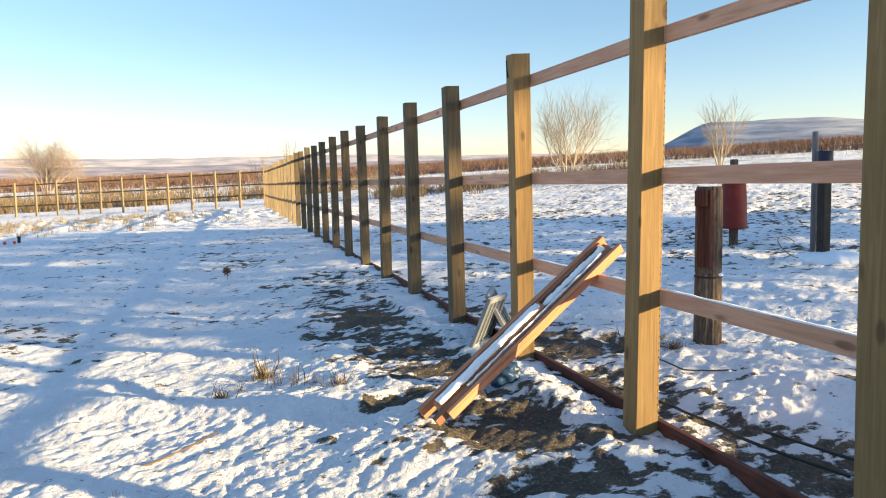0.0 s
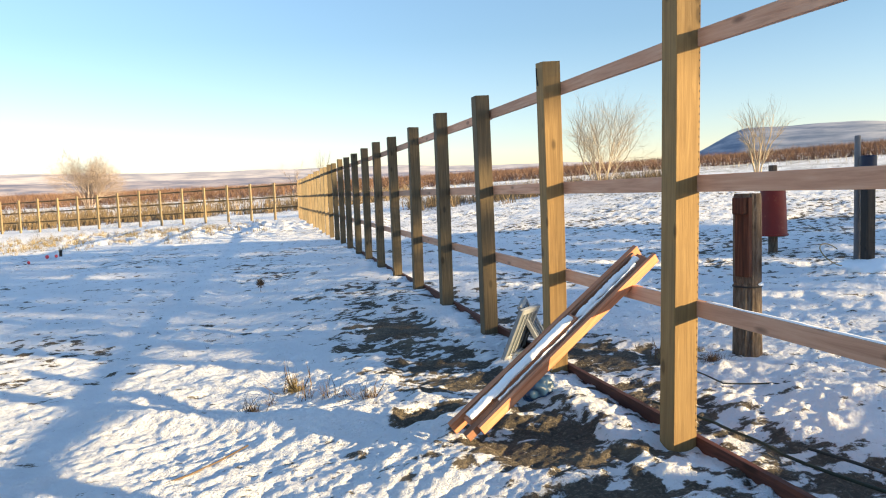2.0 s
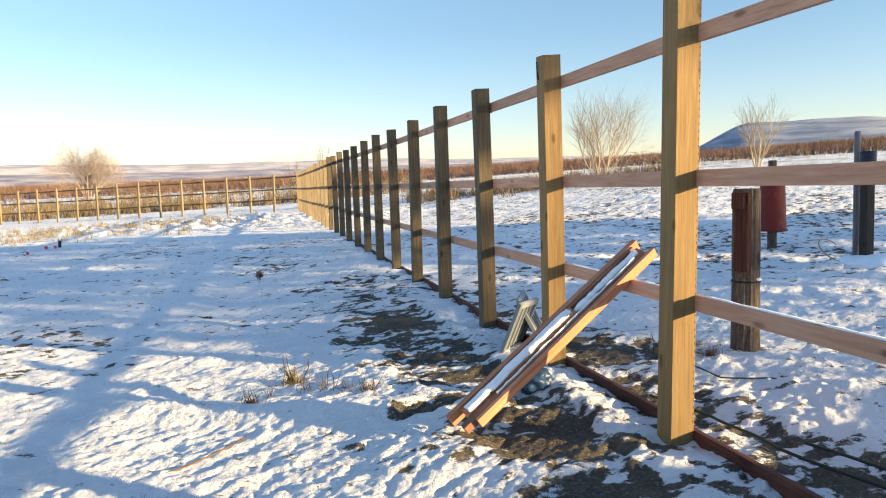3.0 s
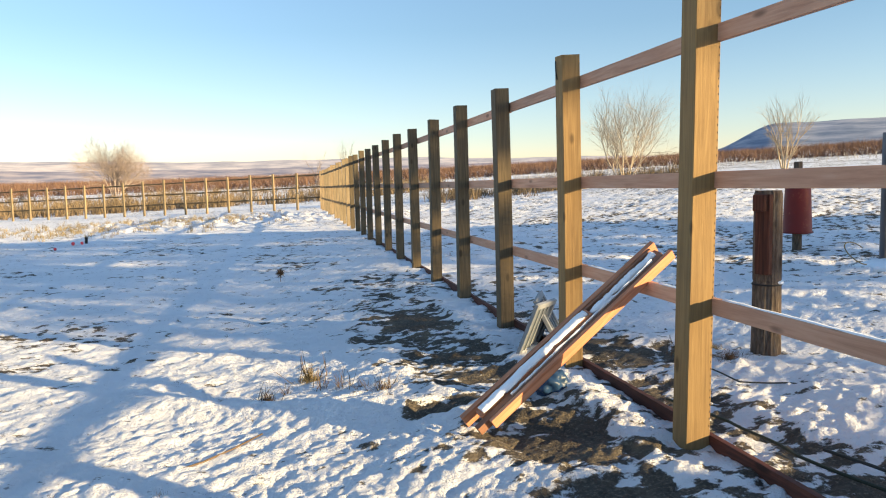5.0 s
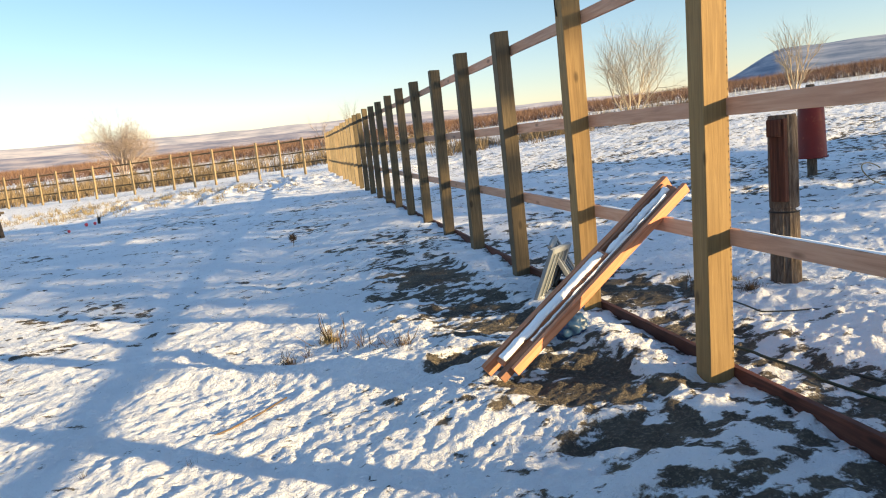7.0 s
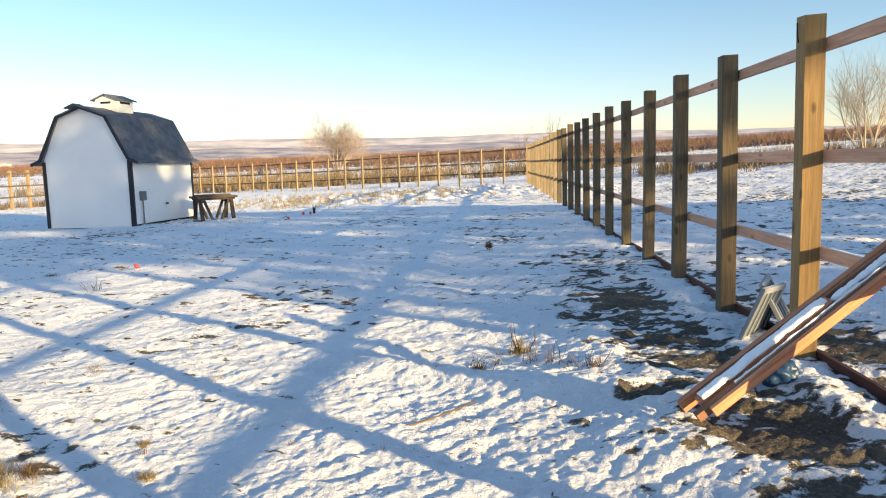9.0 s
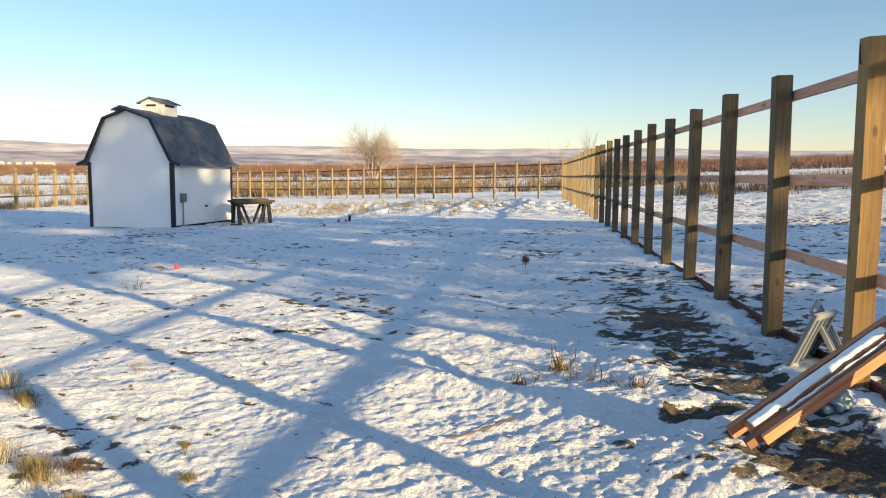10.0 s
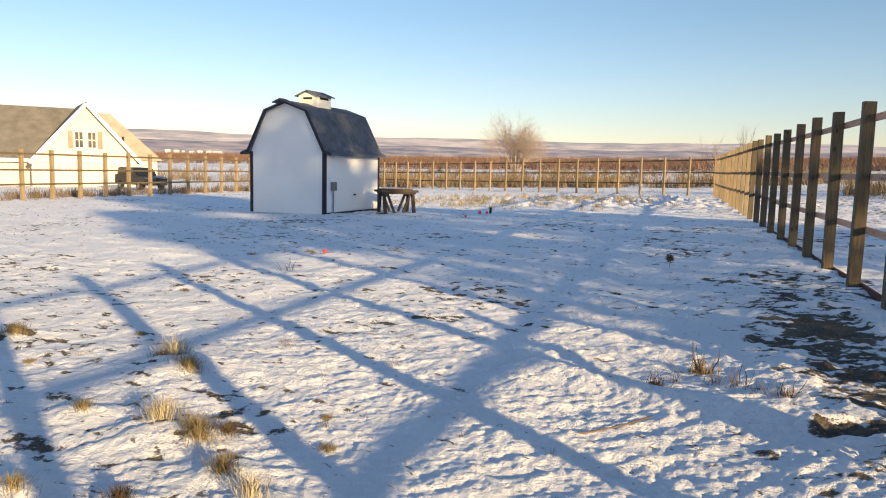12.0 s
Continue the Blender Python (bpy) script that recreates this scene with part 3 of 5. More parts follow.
def main_fence():
    fence = thing("fence", pose(0.075, 0.07, 0), "tall new timber fence of square posts with three rails", "fence", kind="structure")
    rnd = random.Random(4)
    tall = {0: 0.016, 1: 0.0, 2: -0.02, 3: 0.005, 4: -0.007, 5: 0.0, 6: 0.04}
    # Posts from 2 to here: shade in the colour; beyond: a paler sunlit copy.
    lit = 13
    for i in range(-6, 26):
        y = i * PITCH if i >= 0 else i * 1.655 - 0.045
        extra = tall.get(i, rnd.uniform(-0.03, 0.03))
        z = lz(0.07, y + 0.07) if i > 6 else -0.02
        piece("post", (POSTS[i % 4] if i < 2 else GREEN_SHADED_POSTS[i % 3] if i < lit else FAR_POSTS[i % 3]), fence, pose(0, y, z + extra, 1.2 if i == 0 else rnd.uniform(-0.3, 0.3), 0.5 if i == 0 else rnd.uniform(-0.3, 0.3), 0.0 if i == 0 else rnd.uniform(-1.5, 1.5)))
    for row, rz in enumerate(RAIL_Z):
        for j in range(-3, 13):
            y0 = 2 * j * PITCH + (PITCH if row == 1 else 0)
            y1 = y0 + 2 * PITCH
            if y1 > 25 * PITCH + 0.1:
                continue
            z0 = lz(0, y0) if y0 > 11 else 0
            z1 = lz(0, y1) if y1 > 11 else 0
            tilt = math.degrees(math.atan2(z1 - z0, 2 * PITCH))
            piece("rail", RAILS[j % 2], fence, pose(0.075 + 0.0195, (y0 + y1) / 2, rz + (z0 + z1) / 2 + (-0.028 if row == 0 and j == -1 else rnd.uniform(-0.006, 0.006)), 0.85 if row == 0 and j == -1 else tilt, 0, 0))
    me = rail_mesh("kick_board", 2 * PITCH - 0.006, M_REDPLANK, 1, 0.17, 0.038)
    for j in range(-2, 5):
        y0 = 2 * j * PITCH
        piece("kick_board", me, fence, pose(0.075 + 0.0195 - 0.002 * (j % 2), y0 + PITCH, -0.03 + 0.012 * math.sin(3 * j), 0.35 * math.sin(2.2 * j), 0, 0))
    notches = bmesh.new()
    for k in range(58):
        z = 0.10 + k * 0.041
        box((0.004, 0.005, 0.011), (0.0665 + 0.0087 * (z + 0.02) + 0.006 * math.sin(1.3 * z), -0.0735 - 0.0209 * (z + 0.02) + 0.005 * math.sin(1.7 * z), z), 0.0, None, notches)
    part("notch_row", notches, M_DARK, fence, "row of small dark notches along a post's edge")
    return fence


fence_line = main_fence()
part("wire_end", tube([(-0.078, PITCH + 0.02, 2.30), (-0.088, PITCH + 0.02, 2.36), (-0.092, PITCH + 0.015, 2.44)], 0.005), M_DARK, fence_line, "thin dark wire end on a post")
for y0, y1 in ((-3.55, -0.10), (0.06, 0.60), (1.05, 1.72)):
    bm = bmesh.new()
    steps = int((y1 - y0) / 0.05)
    rows = []
    for i in range(steps + 1):
        y = y0 + (y1 - y0) * i / steps
        high = 0.005 + 0.006 * max(0.0, 0.5 + noise.noise((y * 6, 2.0, 0)))
        wide = 0.013 + 0.005 * noise.noise((y * 9, 5.0, 0))
        rows.append([bm.verts.new((0.1695 + sx * wide, y, RAIL_Z[2] + 0.0455 + dz)) for sx, dz in ((-1, 0), (-0.6, high), (0.6, high), (1, 0))])
    for a, b in zip(rows, rows[1:]):
        for k in range(4):
            bm.faces.new((a[k], a[(k + 1) % 4], b[(k + 1) % 4], b[k]))
    bm.faces.new(rows[0])
    bm.faces.new(rows[-1][::-1])
    bmesh.ops.recalc_face_normals(bm, faces=bm.faces)
    tagged(mesh_ob("snow_line", bm, M_SNOW, True), "thin line of snow lying on the low rail", "snow", kind="stuff")


def straight_fence(start, end, label, rail_side=1, skip_first=True, posts=FAR_POSTS):
    a, b = Vector((*start, 0)), Vector((*end, 0))
    n = round((b - a).length / PITCH)
    turn = math.degrees(math.atan2(b.y - a.y, b.x - a.x)) - 90
    fence = thing("fence", Matrix.Translation((a.x, a.y, 0)), label, "fence", kind="structure")
    rnd = random.Random(n)
    d = (b - a) / n
    nrm = Vector((d.y, -d.x, 0)).normalized() * 0.085 * rail_side
    for i in range(1 if skip_first else 0, n + 1):
        p = d * i
        z = lz(a.x + p.x, a.y + p.y)
        piece("post", posts[i % 3], fence, pose(p.x, p.y, z + rnd.uniform(-0.05, 0.05), rnd.uniform(-0.5, 0.5), rnd.uniform(-0.5, 0.5), turn))
    for rz in RAIL_Z:
        for i in range(0, n - 1, 2):
            p = d * (i + 1) + nrm
            z0, z1 = lz(*(a + d * i).xy), lz(*(a + d * (i + 2)).xy)
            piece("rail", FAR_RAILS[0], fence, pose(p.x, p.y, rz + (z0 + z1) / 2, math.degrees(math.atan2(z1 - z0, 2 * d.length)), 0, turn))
    return fence


CORNER = (0.07, 25 * PITCH + 0.07)
LEFT_CORNER = (-32.6, 65.0)
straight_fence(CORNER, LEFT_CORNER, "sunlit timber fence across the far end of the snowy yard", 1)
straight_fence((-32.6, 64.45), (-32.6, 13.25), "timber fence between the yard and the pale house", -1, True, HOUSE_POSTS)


# ---- the stack of boards and what lies by the fence ----
def lumber_pile():
    """Boards that lean on the low rail, their feet in the snow."""
    foot = Vector((-1.06, 0.69, -0.01))
    head = Vector((0.10, 0.83, 0.855))
    along = (head - foot).normalized()
    across = Vector((0, 0, 1)).cross(along).normalized()      # level, over the width of the pile
    up = along.cross(across)
    if up.z < 0:
        up = -up
    tip = Matrix.Rotation(radians(13), 3, along)              # the pile lies a little turned over
    across, up = tip @ across, tip @ up
    if across.z < 0:
        across, up = tip.inverted() @ tip.inverted() @ across, tip.inverted() @ tip.inverted() @ up
    rot = Matrix((across, along, up)).transposed().to_4x4()
    rnd = random.Random(2)
    rows = [(-0.122, -0.104, 0.004, 1.64, 0.09, 0.030, 0.066, M_PLANK), (-0.076, -0.062, 0.004, 1.68, 0.00, 0.046, 0.056, M_BROWNBOARD),
            (-0.008, 0.000, 0.000, 1.62, 0.08, 0.074, 0.032, M_BROWNBOARD), (-0.010, -0.004, 0.033, 0.98, 0.07, 0.072, 0.030, M_PLANK),
            (0.046, 0.048, 0.010, 1.58, 0.10, 0.020, 0.058, M_BROWNBOARD), (0.084, 0.080, 0.000, 1.76, -0.02, 0.040, 0.086, M_PLANK)]
    for a0, a1, lift, length, start, wide, thick, mat in rows:
        fan = math.degrees(math.atan2(a1 - a0, length))
        m = Matrix.Translation(foot + across * (a0 + a1) / 2 + up * lift + along * (start + length / 2)) @ rot @ pose(0, 0, 0, 0, rnd.uniform(-1, 1), -fan)
        board = mesh_ob("board", box((wide, length, thick), bevel=0.003), mat)
        board.matrix_basis = m
        tagged(board, "sawn board leaning on the fence rail, snow on top" if mat is M_PLANK else "red-stained board in the leaning stack", "board", "leaning boards")
    for at, high, mid, length, wide, amount, shift in ((-0.007, 0.060, 0.56, 0.93, 0.068, 0.85, 4.0), (-0.003, 0.028, 1.36, 0.60, 0.060, 0.62, 7.0), (-0.066, 0.044, 0.95, 1.30, 0.030, 0.10, 2.0)):
        bm = bmesh.new()
        bmesh.ops.create_grid(bm, x_segments=5, y_segments=90, size=0.5)
        for v in bm.verts:
            thin = amount + 0.55 * noise.noise((v.co.y * 9, shift, 0)) + 0.25 * noise.noise((v.co.y * 31, shift, 2))
            x, y = v.co.x * wide * min(1.0, max(0.12, thin + 0.25)), v.co.y * length
            edge = (1 - abs(v.co.x) * 2) * max(0.0, thin)
            v.co = (x + 0.010 * noise.noise((y * 7, shift, 2)), y, 0.005 * noise.noise((x * 40, y * 14, 0)) + 0.013 * min(1, edge * 3))
        ext = bmesh.ops.extrude_face_region(bm, geom=bm.faces[:])
        for v in ext["geom"]:
            if isinstance(v, bmesh.types.BMVert):
                v.co.z -= 0.014
        bmesh.ops.recalc_face_normals(bm, faces=bm.faces)
        cap = mesh_ob("snow_strip", bm, M_SNOW, True)
        cap.matrix_basis = Matrix.Translation(foot + across * at + up * high + along * mid) @ rot @ pose(0, 0, 0, 0, 0, -0.9 if at < 0 else 0.3)
        tagged(cap, "thin strip of snow lying on the leaning boards", "snow", kind="stuff")


lumber_pile()


def sash(m, w, h, label):
    """A white window frame: two stiles, two rails and thin bars."""
    ob = thing("window_frame", m, label, "window frame", "discarded window frames")
    t = 0.035
    for sx in (-1, 1):
        part("stile", box((0.05, t, h), (sx * (w / 2 - 0.025), 0, h / 2), 0.004), M_WHITEFRAME, ob)
    for z in (0.025, h - 0.025):
        part("cross_rail", box((w - 0.1, t, 0.05), (0, 0, z), 0.004), M_WHITEFRAME, ob)
    for k in (1, 2, 3):
        part("bar", box((0.018, t * 0.6, h - 0.1), (-w / 2 + 0.05 + (w - 0.1) * k / 4, 0, h / 2), 0.002), M_WHITEFRAME, ob)
    part("pane", box((w - 0.1, 0.005, h - 0.1), (0, 0.002, h / 2)), M_DUSTYPANE, ob, "dusty grey glass")
    return ob


sash(pose(-0.06, 2.64, -0.06, 22, 3, 52), 0.54, 0.52, "chalky white window frame leaning by the fence")
sash(pose(0.36, 2.76, -0.05, -27, -3, 64), 0.48, 0.54, "white slatted frame leaning against a fence post")


def crumpled_bag():
    bm = bmesh.new()
    bmesh.ops.create_icosphere(bm, subdivisions=4, radius=1.0)
    for v in bm.verts:
        p = v.co.copy()
        k = 1 + 0.30 * noise.noise(p * 2.1) + 0.18 * abs(noise.noise(p * 5.3)) - 0.1 * abs(noise.noise(p * 9))
        v.co = (p.x * 0.13 * k, p.y * 0.11 * k, max(-0.9, p.z) * 0.10 * k + 0.08)
    ob = mesh_ob("plastic_bag", bm, M_BAG, True)
    ob.matrix_basis = pose(-0.34, 1.27, lz(-0.34, 1.27) - 0.02, 0, 0, 30)
    tagged(ob, "crumpled blue and white plastic bag under the boards", "bag")
    loop = tube([(0.10 + 0.06 * math.cos(a), 0.05 * math.sin(a), 0.17 + 0.07 * math.sin(a * 0.5 + 0.2)) for a in np.linspace(0, 5.6, 20)], 0.006)
    part("handle", loop, M_BAG, ob, "blue loop handle")


crumpled_bag()


def old_post():
    """A short weathered post with splits and a band of snow in a notch."""
    x, y = 1.745, 1.72
    bm = lathe([(0.118, -0.15), (0.116, 0.0), (0.112, 0.3), (0.110, 0.60), (0.104, 0.615), (0.110, 0.63), (0.112, 0.9), (0.108, 1.34), (0.10, 1.37)], 40, wobble=0.07, seed=3)
    for v in bm.verts:
        a = math.atan2(v.co.y, v.co.x)
        k = 1 - 0.10 * max(0, noise.noise((math.cos(a) * 4, math.sin(a) * 4, v.co.z * 0.5)))
        v.co.x *= k
        v.co.y *= k
    ob = mesh_ob("old_post", bm, M_OLD)
    ob.matrix_basis = pose(x, y, lz(x, y), 0, 0.6, 20)
    tagged(ob, "thick weathered old wooden post standing in snow", "post")
    snow = lathe([(0.05, -0.01), (0.055, 0.008), (0.02, 0.02)], 14, (0, 0, 0), 0.2)
    bmesh.ops.scale(snow, vec=(0.9, 0.5, 1), verts=snow.verts)
    bmesh.ops.translate(snow, vec=(0.02, -0.095, 0.61), verts=snow.verts)
    part("snow_in_notch", snow, M_SNOW, ob, "dab of snow in a notch")
    part("wire_ring", lathe([(0.117, 0.585), (0.120, 0.592), (0.117, 0.599)], 28), M_DARK, ob, "dark wire round the post")
    block = box((0.05, 0.13, 0.66), (-0.098, -0.03, 1.01), 0.008)
    box((0.10, 0.11, 0.14), (-0.115, -0.02, 1.27), 0.012, None, block)
    part("side_block", block, M_BLOCK, ob, "red-brown weathered plank nailed to the post")


old_post()


def barrel_post():
    x, y = 7.25, 8.45
    z = lz(x, y)
    ob = thing("covered_post", pose(x, y, z), "wooden post with an upturned faded red tub over it", "post")
    part("post_shaft", lathe([(0.085, -0.2), (0.083, 0.4), (0.075, 1.62), (0.07, 1.64)], 18, wobble=0.05), M_OLD, ob)
    part("red_tub", lathe([(0.262, 0.30), (0.268, 0.315), (0.255, 0.34), (0.235, 0.9), (0.215, 1.36), (0.20, 1.39), (0.05, 1.395)], 32), M_RED, ob, "upturned faded red plastic tub", True)
    part("tub_rim", lathe([(0.264, 0.30), (0.278, 0.306), (0.278, 0.326), (0.258, 0.332)], 32), M_RED, ob, "", True)


barrel_post()


def dark_post():
    x, y = 6.86, 5.78
    z = lz(x, y)
    ob = thing("dark_post", pose(x, y, z), "thick tarred post with a navy cap and grey pole", "post")
    part("post_shaft", box((0.15, 0.15, 1.6), (0, 0, 0.60), 0.02), M_TARRED, ob)
    part("cap", lathe([(0.116, 1.30), (0.120, 1.32), (0.118, 1.68), (0.112, 1.70)], 24), M_NAVY, ob, "navy plastic cap", True)
    part("pole", lathe([(0.05, 0.0), (0.045, 2.0), (0.04, 2.02)], 14, (0.02, 0.23, 0)), M_GREYPOLE, ob, "grey pole behind the post", True)
    mound = mesh_ob("snow_mound", lathe([(0.75, -0.05), (0.5, 0.05), (0.25, 0.10), (0.05, 0.12)], 28, wobble=0.25, seed=6), M_SNOW, True)
    mound.matrix_basis = pose(x + 0.15, y - 0.15, z, 0, 0, 0)
    tagged(mound, "low mound of snow round the post's foot", "snow", kind="stuff")
    pts = [(x - 0.75 + 0.18 * math.cos(a), y - 0.1 + 0.12 * math.sin(a), z + 0.22 + 0.16 * math.sin(a * 0.9)) for a in np.linspace(0.5, 5.2, 20)]
    tagged(mesh_ob("cable", tube(pts, 0.009), M_STRAW), "stiff loop of pale cable in the snow", "cable")


dark_post()


def hose(points, radius, material, label):
    pts = []
    for (x0, y0), (x1, y1) in zip(points, points[1:]):
        for k in range(8):
            t = k / 8
            x, y = x0 + (x1 - x0) * t, y0 + (y1 - y0) * t
            pts.append((x + 0.012 * math.sin(9 * (x + y)), y, lz(x, y) + 0.035 + 0.012 * math.sin(7 * x + 3 * y)))
    tagged(mesh_ob("hose", tube(pts, radius), material), label, "hose")


hose([(0.30, 0.75), (0.42, 0.2), (0.40, -0.4), (0.55, -1.1)], 0.009, M_GREENHOSE, "dark green hose lying along the fence")
hose([(1.01, 1.36), (1.00, 0.96), (1.29, 0.85), (1.43, 0.69), (1.50, 0.33)], 0.006, M_HOSE, "thin black cable lying across the snow")
hose([(0.6, -0.35), (0.72, -0.8), (0.95, -1.3)], 0.009, M_HOSE, "black hose half buried in the snow")


stalk = [(-2.88, 0.92), (-2.72, 1.03), (-2.55, 1.18), (-2.37, 1.37)]
bent = [(x, y, lz(x, y) + 0.012 + 0.01 * math.sin(5 * x)) for x, y in stalk]
tagged(mesh_ob("dead_stalk", tube(bent, 0.006), M_WEED), "long dark dead stalk lying on the snow", "stalk")


# ---- the small barn-shaped shed ----
def shed():
    corner = Vector((-13.62, 18.86))
    eye = Vector((-2.29, -3.65))
    v = (corner - eye).normalized()
    lft = Vector((-v.y, v.x))
    th = radians(32)
    wdir = math.cos(th) * lft + math.sin(th) * v            # along the front, away from the near corner
    ddir = -math.sin(th) * lft + math.cos(th) * v           # along the long side
    W, D, H = 3.05, 3.88, 2.13
    z = lz(corner.x, corner.y) - 0.03
    org = corner + wdir * (W / 2)
    rot = Matrix(((-wdir.x, ddir.x, 0), (-wdir.y, ddir.y, 0), (0, 0, 1))).to_4x4()
    ob = thing("shed", Matrix.Translation((org.x, org.y, z)) @ rot, "small white barn-shaped shed with dark trim and cupola", "shed")
    h = W / 2
    knee_x, knee_z, top_z = 0.84, 3.52, 3.82
    gable = [(-h, 0), (h, 0), (h, H), (knee_x, knee_z), (0, top_z), (-knee_x, knee_z), (-h, H)]
    part("front_wall", prism(gable, 0, 0.06), M_SHEDWALL, ob)
    part("back_wall", prism(gable, D - 0.06, D), M_SHEDWALL, ob)
    for s in (-1, 1):
        part("side_wall", box((0.06, D - 0.12, H), (s * (h - 0.03), D / 2, H / 2)), M_SHEDWALL, ob)
    for s in (-1, 1):
        lo = [(s * (h + 0.34), H - 0.06), (s * (h + 0.04), H + 0.08), (s * knee_x * 1.02, knee_z + 0.05), (s * knee_x * 1.02, knee_z), (s * (h - 0.02), H), (s * (h + 0.33), H - 0.11)]
        part("lower_roof_slope", prism(lo if s < 0 else lo[::-1], -0.12, D + 0.12), M_SHINGLE, ob)
        up = [(s * knee_x * 1.03, knee_z + 0.01), (s * knee_x * 1.03, knee_z + 0.055), (0, top_z + 0.055), (0, top_z + 0.003)]
        part("upper_roof_slope", prism(up if s > 0 else up[::-1], -0.16, D + 0.12), M_SHINGLE, ob)
        part("corner_trim", box((0.10, 0.03, H), (s * (h - 0.045), -0.016, H / 2), 0.003), M_TRIM, ob, "dark navy corner trim")
        part("corner_trim", box((0.03, 0.09, H), (s * (h + 0.016), 0.03, H / 2), 0.003), M_TRIM, ob)
        part("corner_trim", box((0.03, 0.09, H), (s * (h + 0.016), D - 0.045, H / 2), 0.003), M_TRIM, ob)
        for (x0, z0), (x1, z1) in (((h + 0.34, H - 0.09), (h + 0.02, H + 0.03)), ((h + 0.02, H + 0.03), (knee_x, knee_z)), ((knee_x, knee_z), (0, top_z))):
            ln = math.hypot(x1 - x0, z1 - z0)
            a = math.atan2(z1 - z0, (x1 - x0) * s)
            bm = box((ln, 0.03, 0.10), (s * (x0 + x1) / 2, -0.14, (z0 + z1) / 2 + 0.005), 0.003, Matrix.Rotation(-a, 4, "Y"))
            part("barge_board", bm, M_TRIM, ob)
    hood = [(-0.32, top_z - 0.06), (-0.30, top_z - 0.02), (0, top_z + 0.10), (0.30, top_z - 0.02), (0.32, top_z - 0.06), (0, top_z + 0.055)]
    part("roof_hood", prism(hood, -0.44, -0.1), M_SHINGLE, ob)
    # cupola
    cu = part("cupola", box((0.78, 0.95, 0.42), (0, 1.75, top_z + 0.13), 0.006), M_CUPOLA, ob, "cream-white cupola on the ridge")
    part("cupola_gable", prism([(-0.39, 0), (0.39, 0), (0, 0.16)], 1.275, 2.225), M_CUPOLA, cu).location = (0, 0, top_z + 0.34)
    for s in (-1, 1):
        rf = [(0, 0.165), (0, 0.20), (s * 0.50, 0.0), (s * 0.50, -0.035)]
        part("cupola_roof", prism(rf if s < 0 else rf[::-1], 1.18, 2.32), M_SHINGLE, cu).location = (0, 0, top_z + 0.34)
        part("vent", box((0.02, 0.55, 0.07), (s * 0.395, 1.75, top_z + 0.25)), M_DARK, cu, "dark louvred vent")
    part("vent", box((0.36, 0.02, 0.07), (0, 1.268, top_z + 0.25)), M_DARK, cu, "dark louvred vent")
    # meter and tap on the long side
    mb = part("meter_box", box((0.12, 0.24, 0.30), (h + 0.065, 0.48, 0.98), 0.02), M_METER, ob, "grey meter box with conduit")
    part("conduit", tube([(h + 0.05, 0.48, 0.84), (h + 0.05, 0.48, -0.1)], 0.022, 10), M_METER, mb)
    part("tap", lathe([(0.04, -0.03), (0.045, 0.0), (0.04, 0.03)], 12, (h + 0.05, 1.95, 0.66)), M_DARK, ob, "small dark outlet")
    # Dark strip standing in for the shade of the gap under the wall.
    part("skirt", box((0.04, D, 0.10), (h + 0.025, D / 2, 0.03)), M_DARK, ob, "dark strip put in for the shaded gap along the foot")
    return ob


shed()


def trestle_table():
    x, y = -12.08, 21.6
    z = lz(x, y)
    ob = thing("trestle_table", pose(x, y, z - 0.02, 0, 0, 40), "dark weathered table on splayed wooden trestle legs", "table")
    part("tabletop", box((1.45, 0.85, 0.08), (0, 0, 0.80), 0.012), M_TABLE, ob)
    part("apron", box((1.30, 0.70, 0.07), (0, 0, 0.735), 0.008), M_TABLE, ob)
    part("top_board", box((1.2, 0.5, 0.05), (-0.05, 0.0, 0.863), 0.01), M_TABLE, ob)
    for sx in (-1, 1):
        part("cross_beam", box((0.08, 0.70, 0.09), (sx * 0.52, 0, 0.655), 0.006), M_TABLE, ob)
        for sy in (-1, 1):
            part("leg", box((0.12, 0.09, 0.76), (sx * 0.55, sy * 0.32, 0.34), 0.005, Matrix.Rotation(radians(sy * 14), 4, "X")), M_TABLE, ob)
            part("brace", box((0.08, 0.08, 0.72), (sx * 0.30, sy * 0.28, 0.36), 0.004, Matrix.Rotation(radians(sx * 22), 4, "Y")), M_TABLE, ob)


trestle_table()


# ---- the pale house and the parked car ----
def gable_roof(w, y0, y1, eave, ridge, over=0.4, thick=0.18):
    """Two roof slopes over a block w wide."""
    h, made = w / 2 + over, []
    drop = (ridge - eave) / (w / 2) * over
    for s in (-1, 1):
        o = [(0, ridge), (0, ridge + thick), (s * h, eave - drop + thick), (s * h, eave - drop)]
        made.append(prism(o if s < 0 else o[::-1], y0 - over, y1 + over))
    return made


def window(parent, x, z, w, h, y):
    win = part("window", box((w + 0.14, 0.06, h + 0.14), (x, y, z), 0.01), M_CUPOLA, parent)
    for sz in (-1, 1):
        part("pane", box((w - 0.02, 0.03, h / 2 - 0.05), (x, y - 0.03, z + sz * h / 4), 0.0), M_GLASS, win)
    part("sash_bar", box((0.04, 0.03, h), (x, y - 0.05, z)), M_CUPOLA, win)


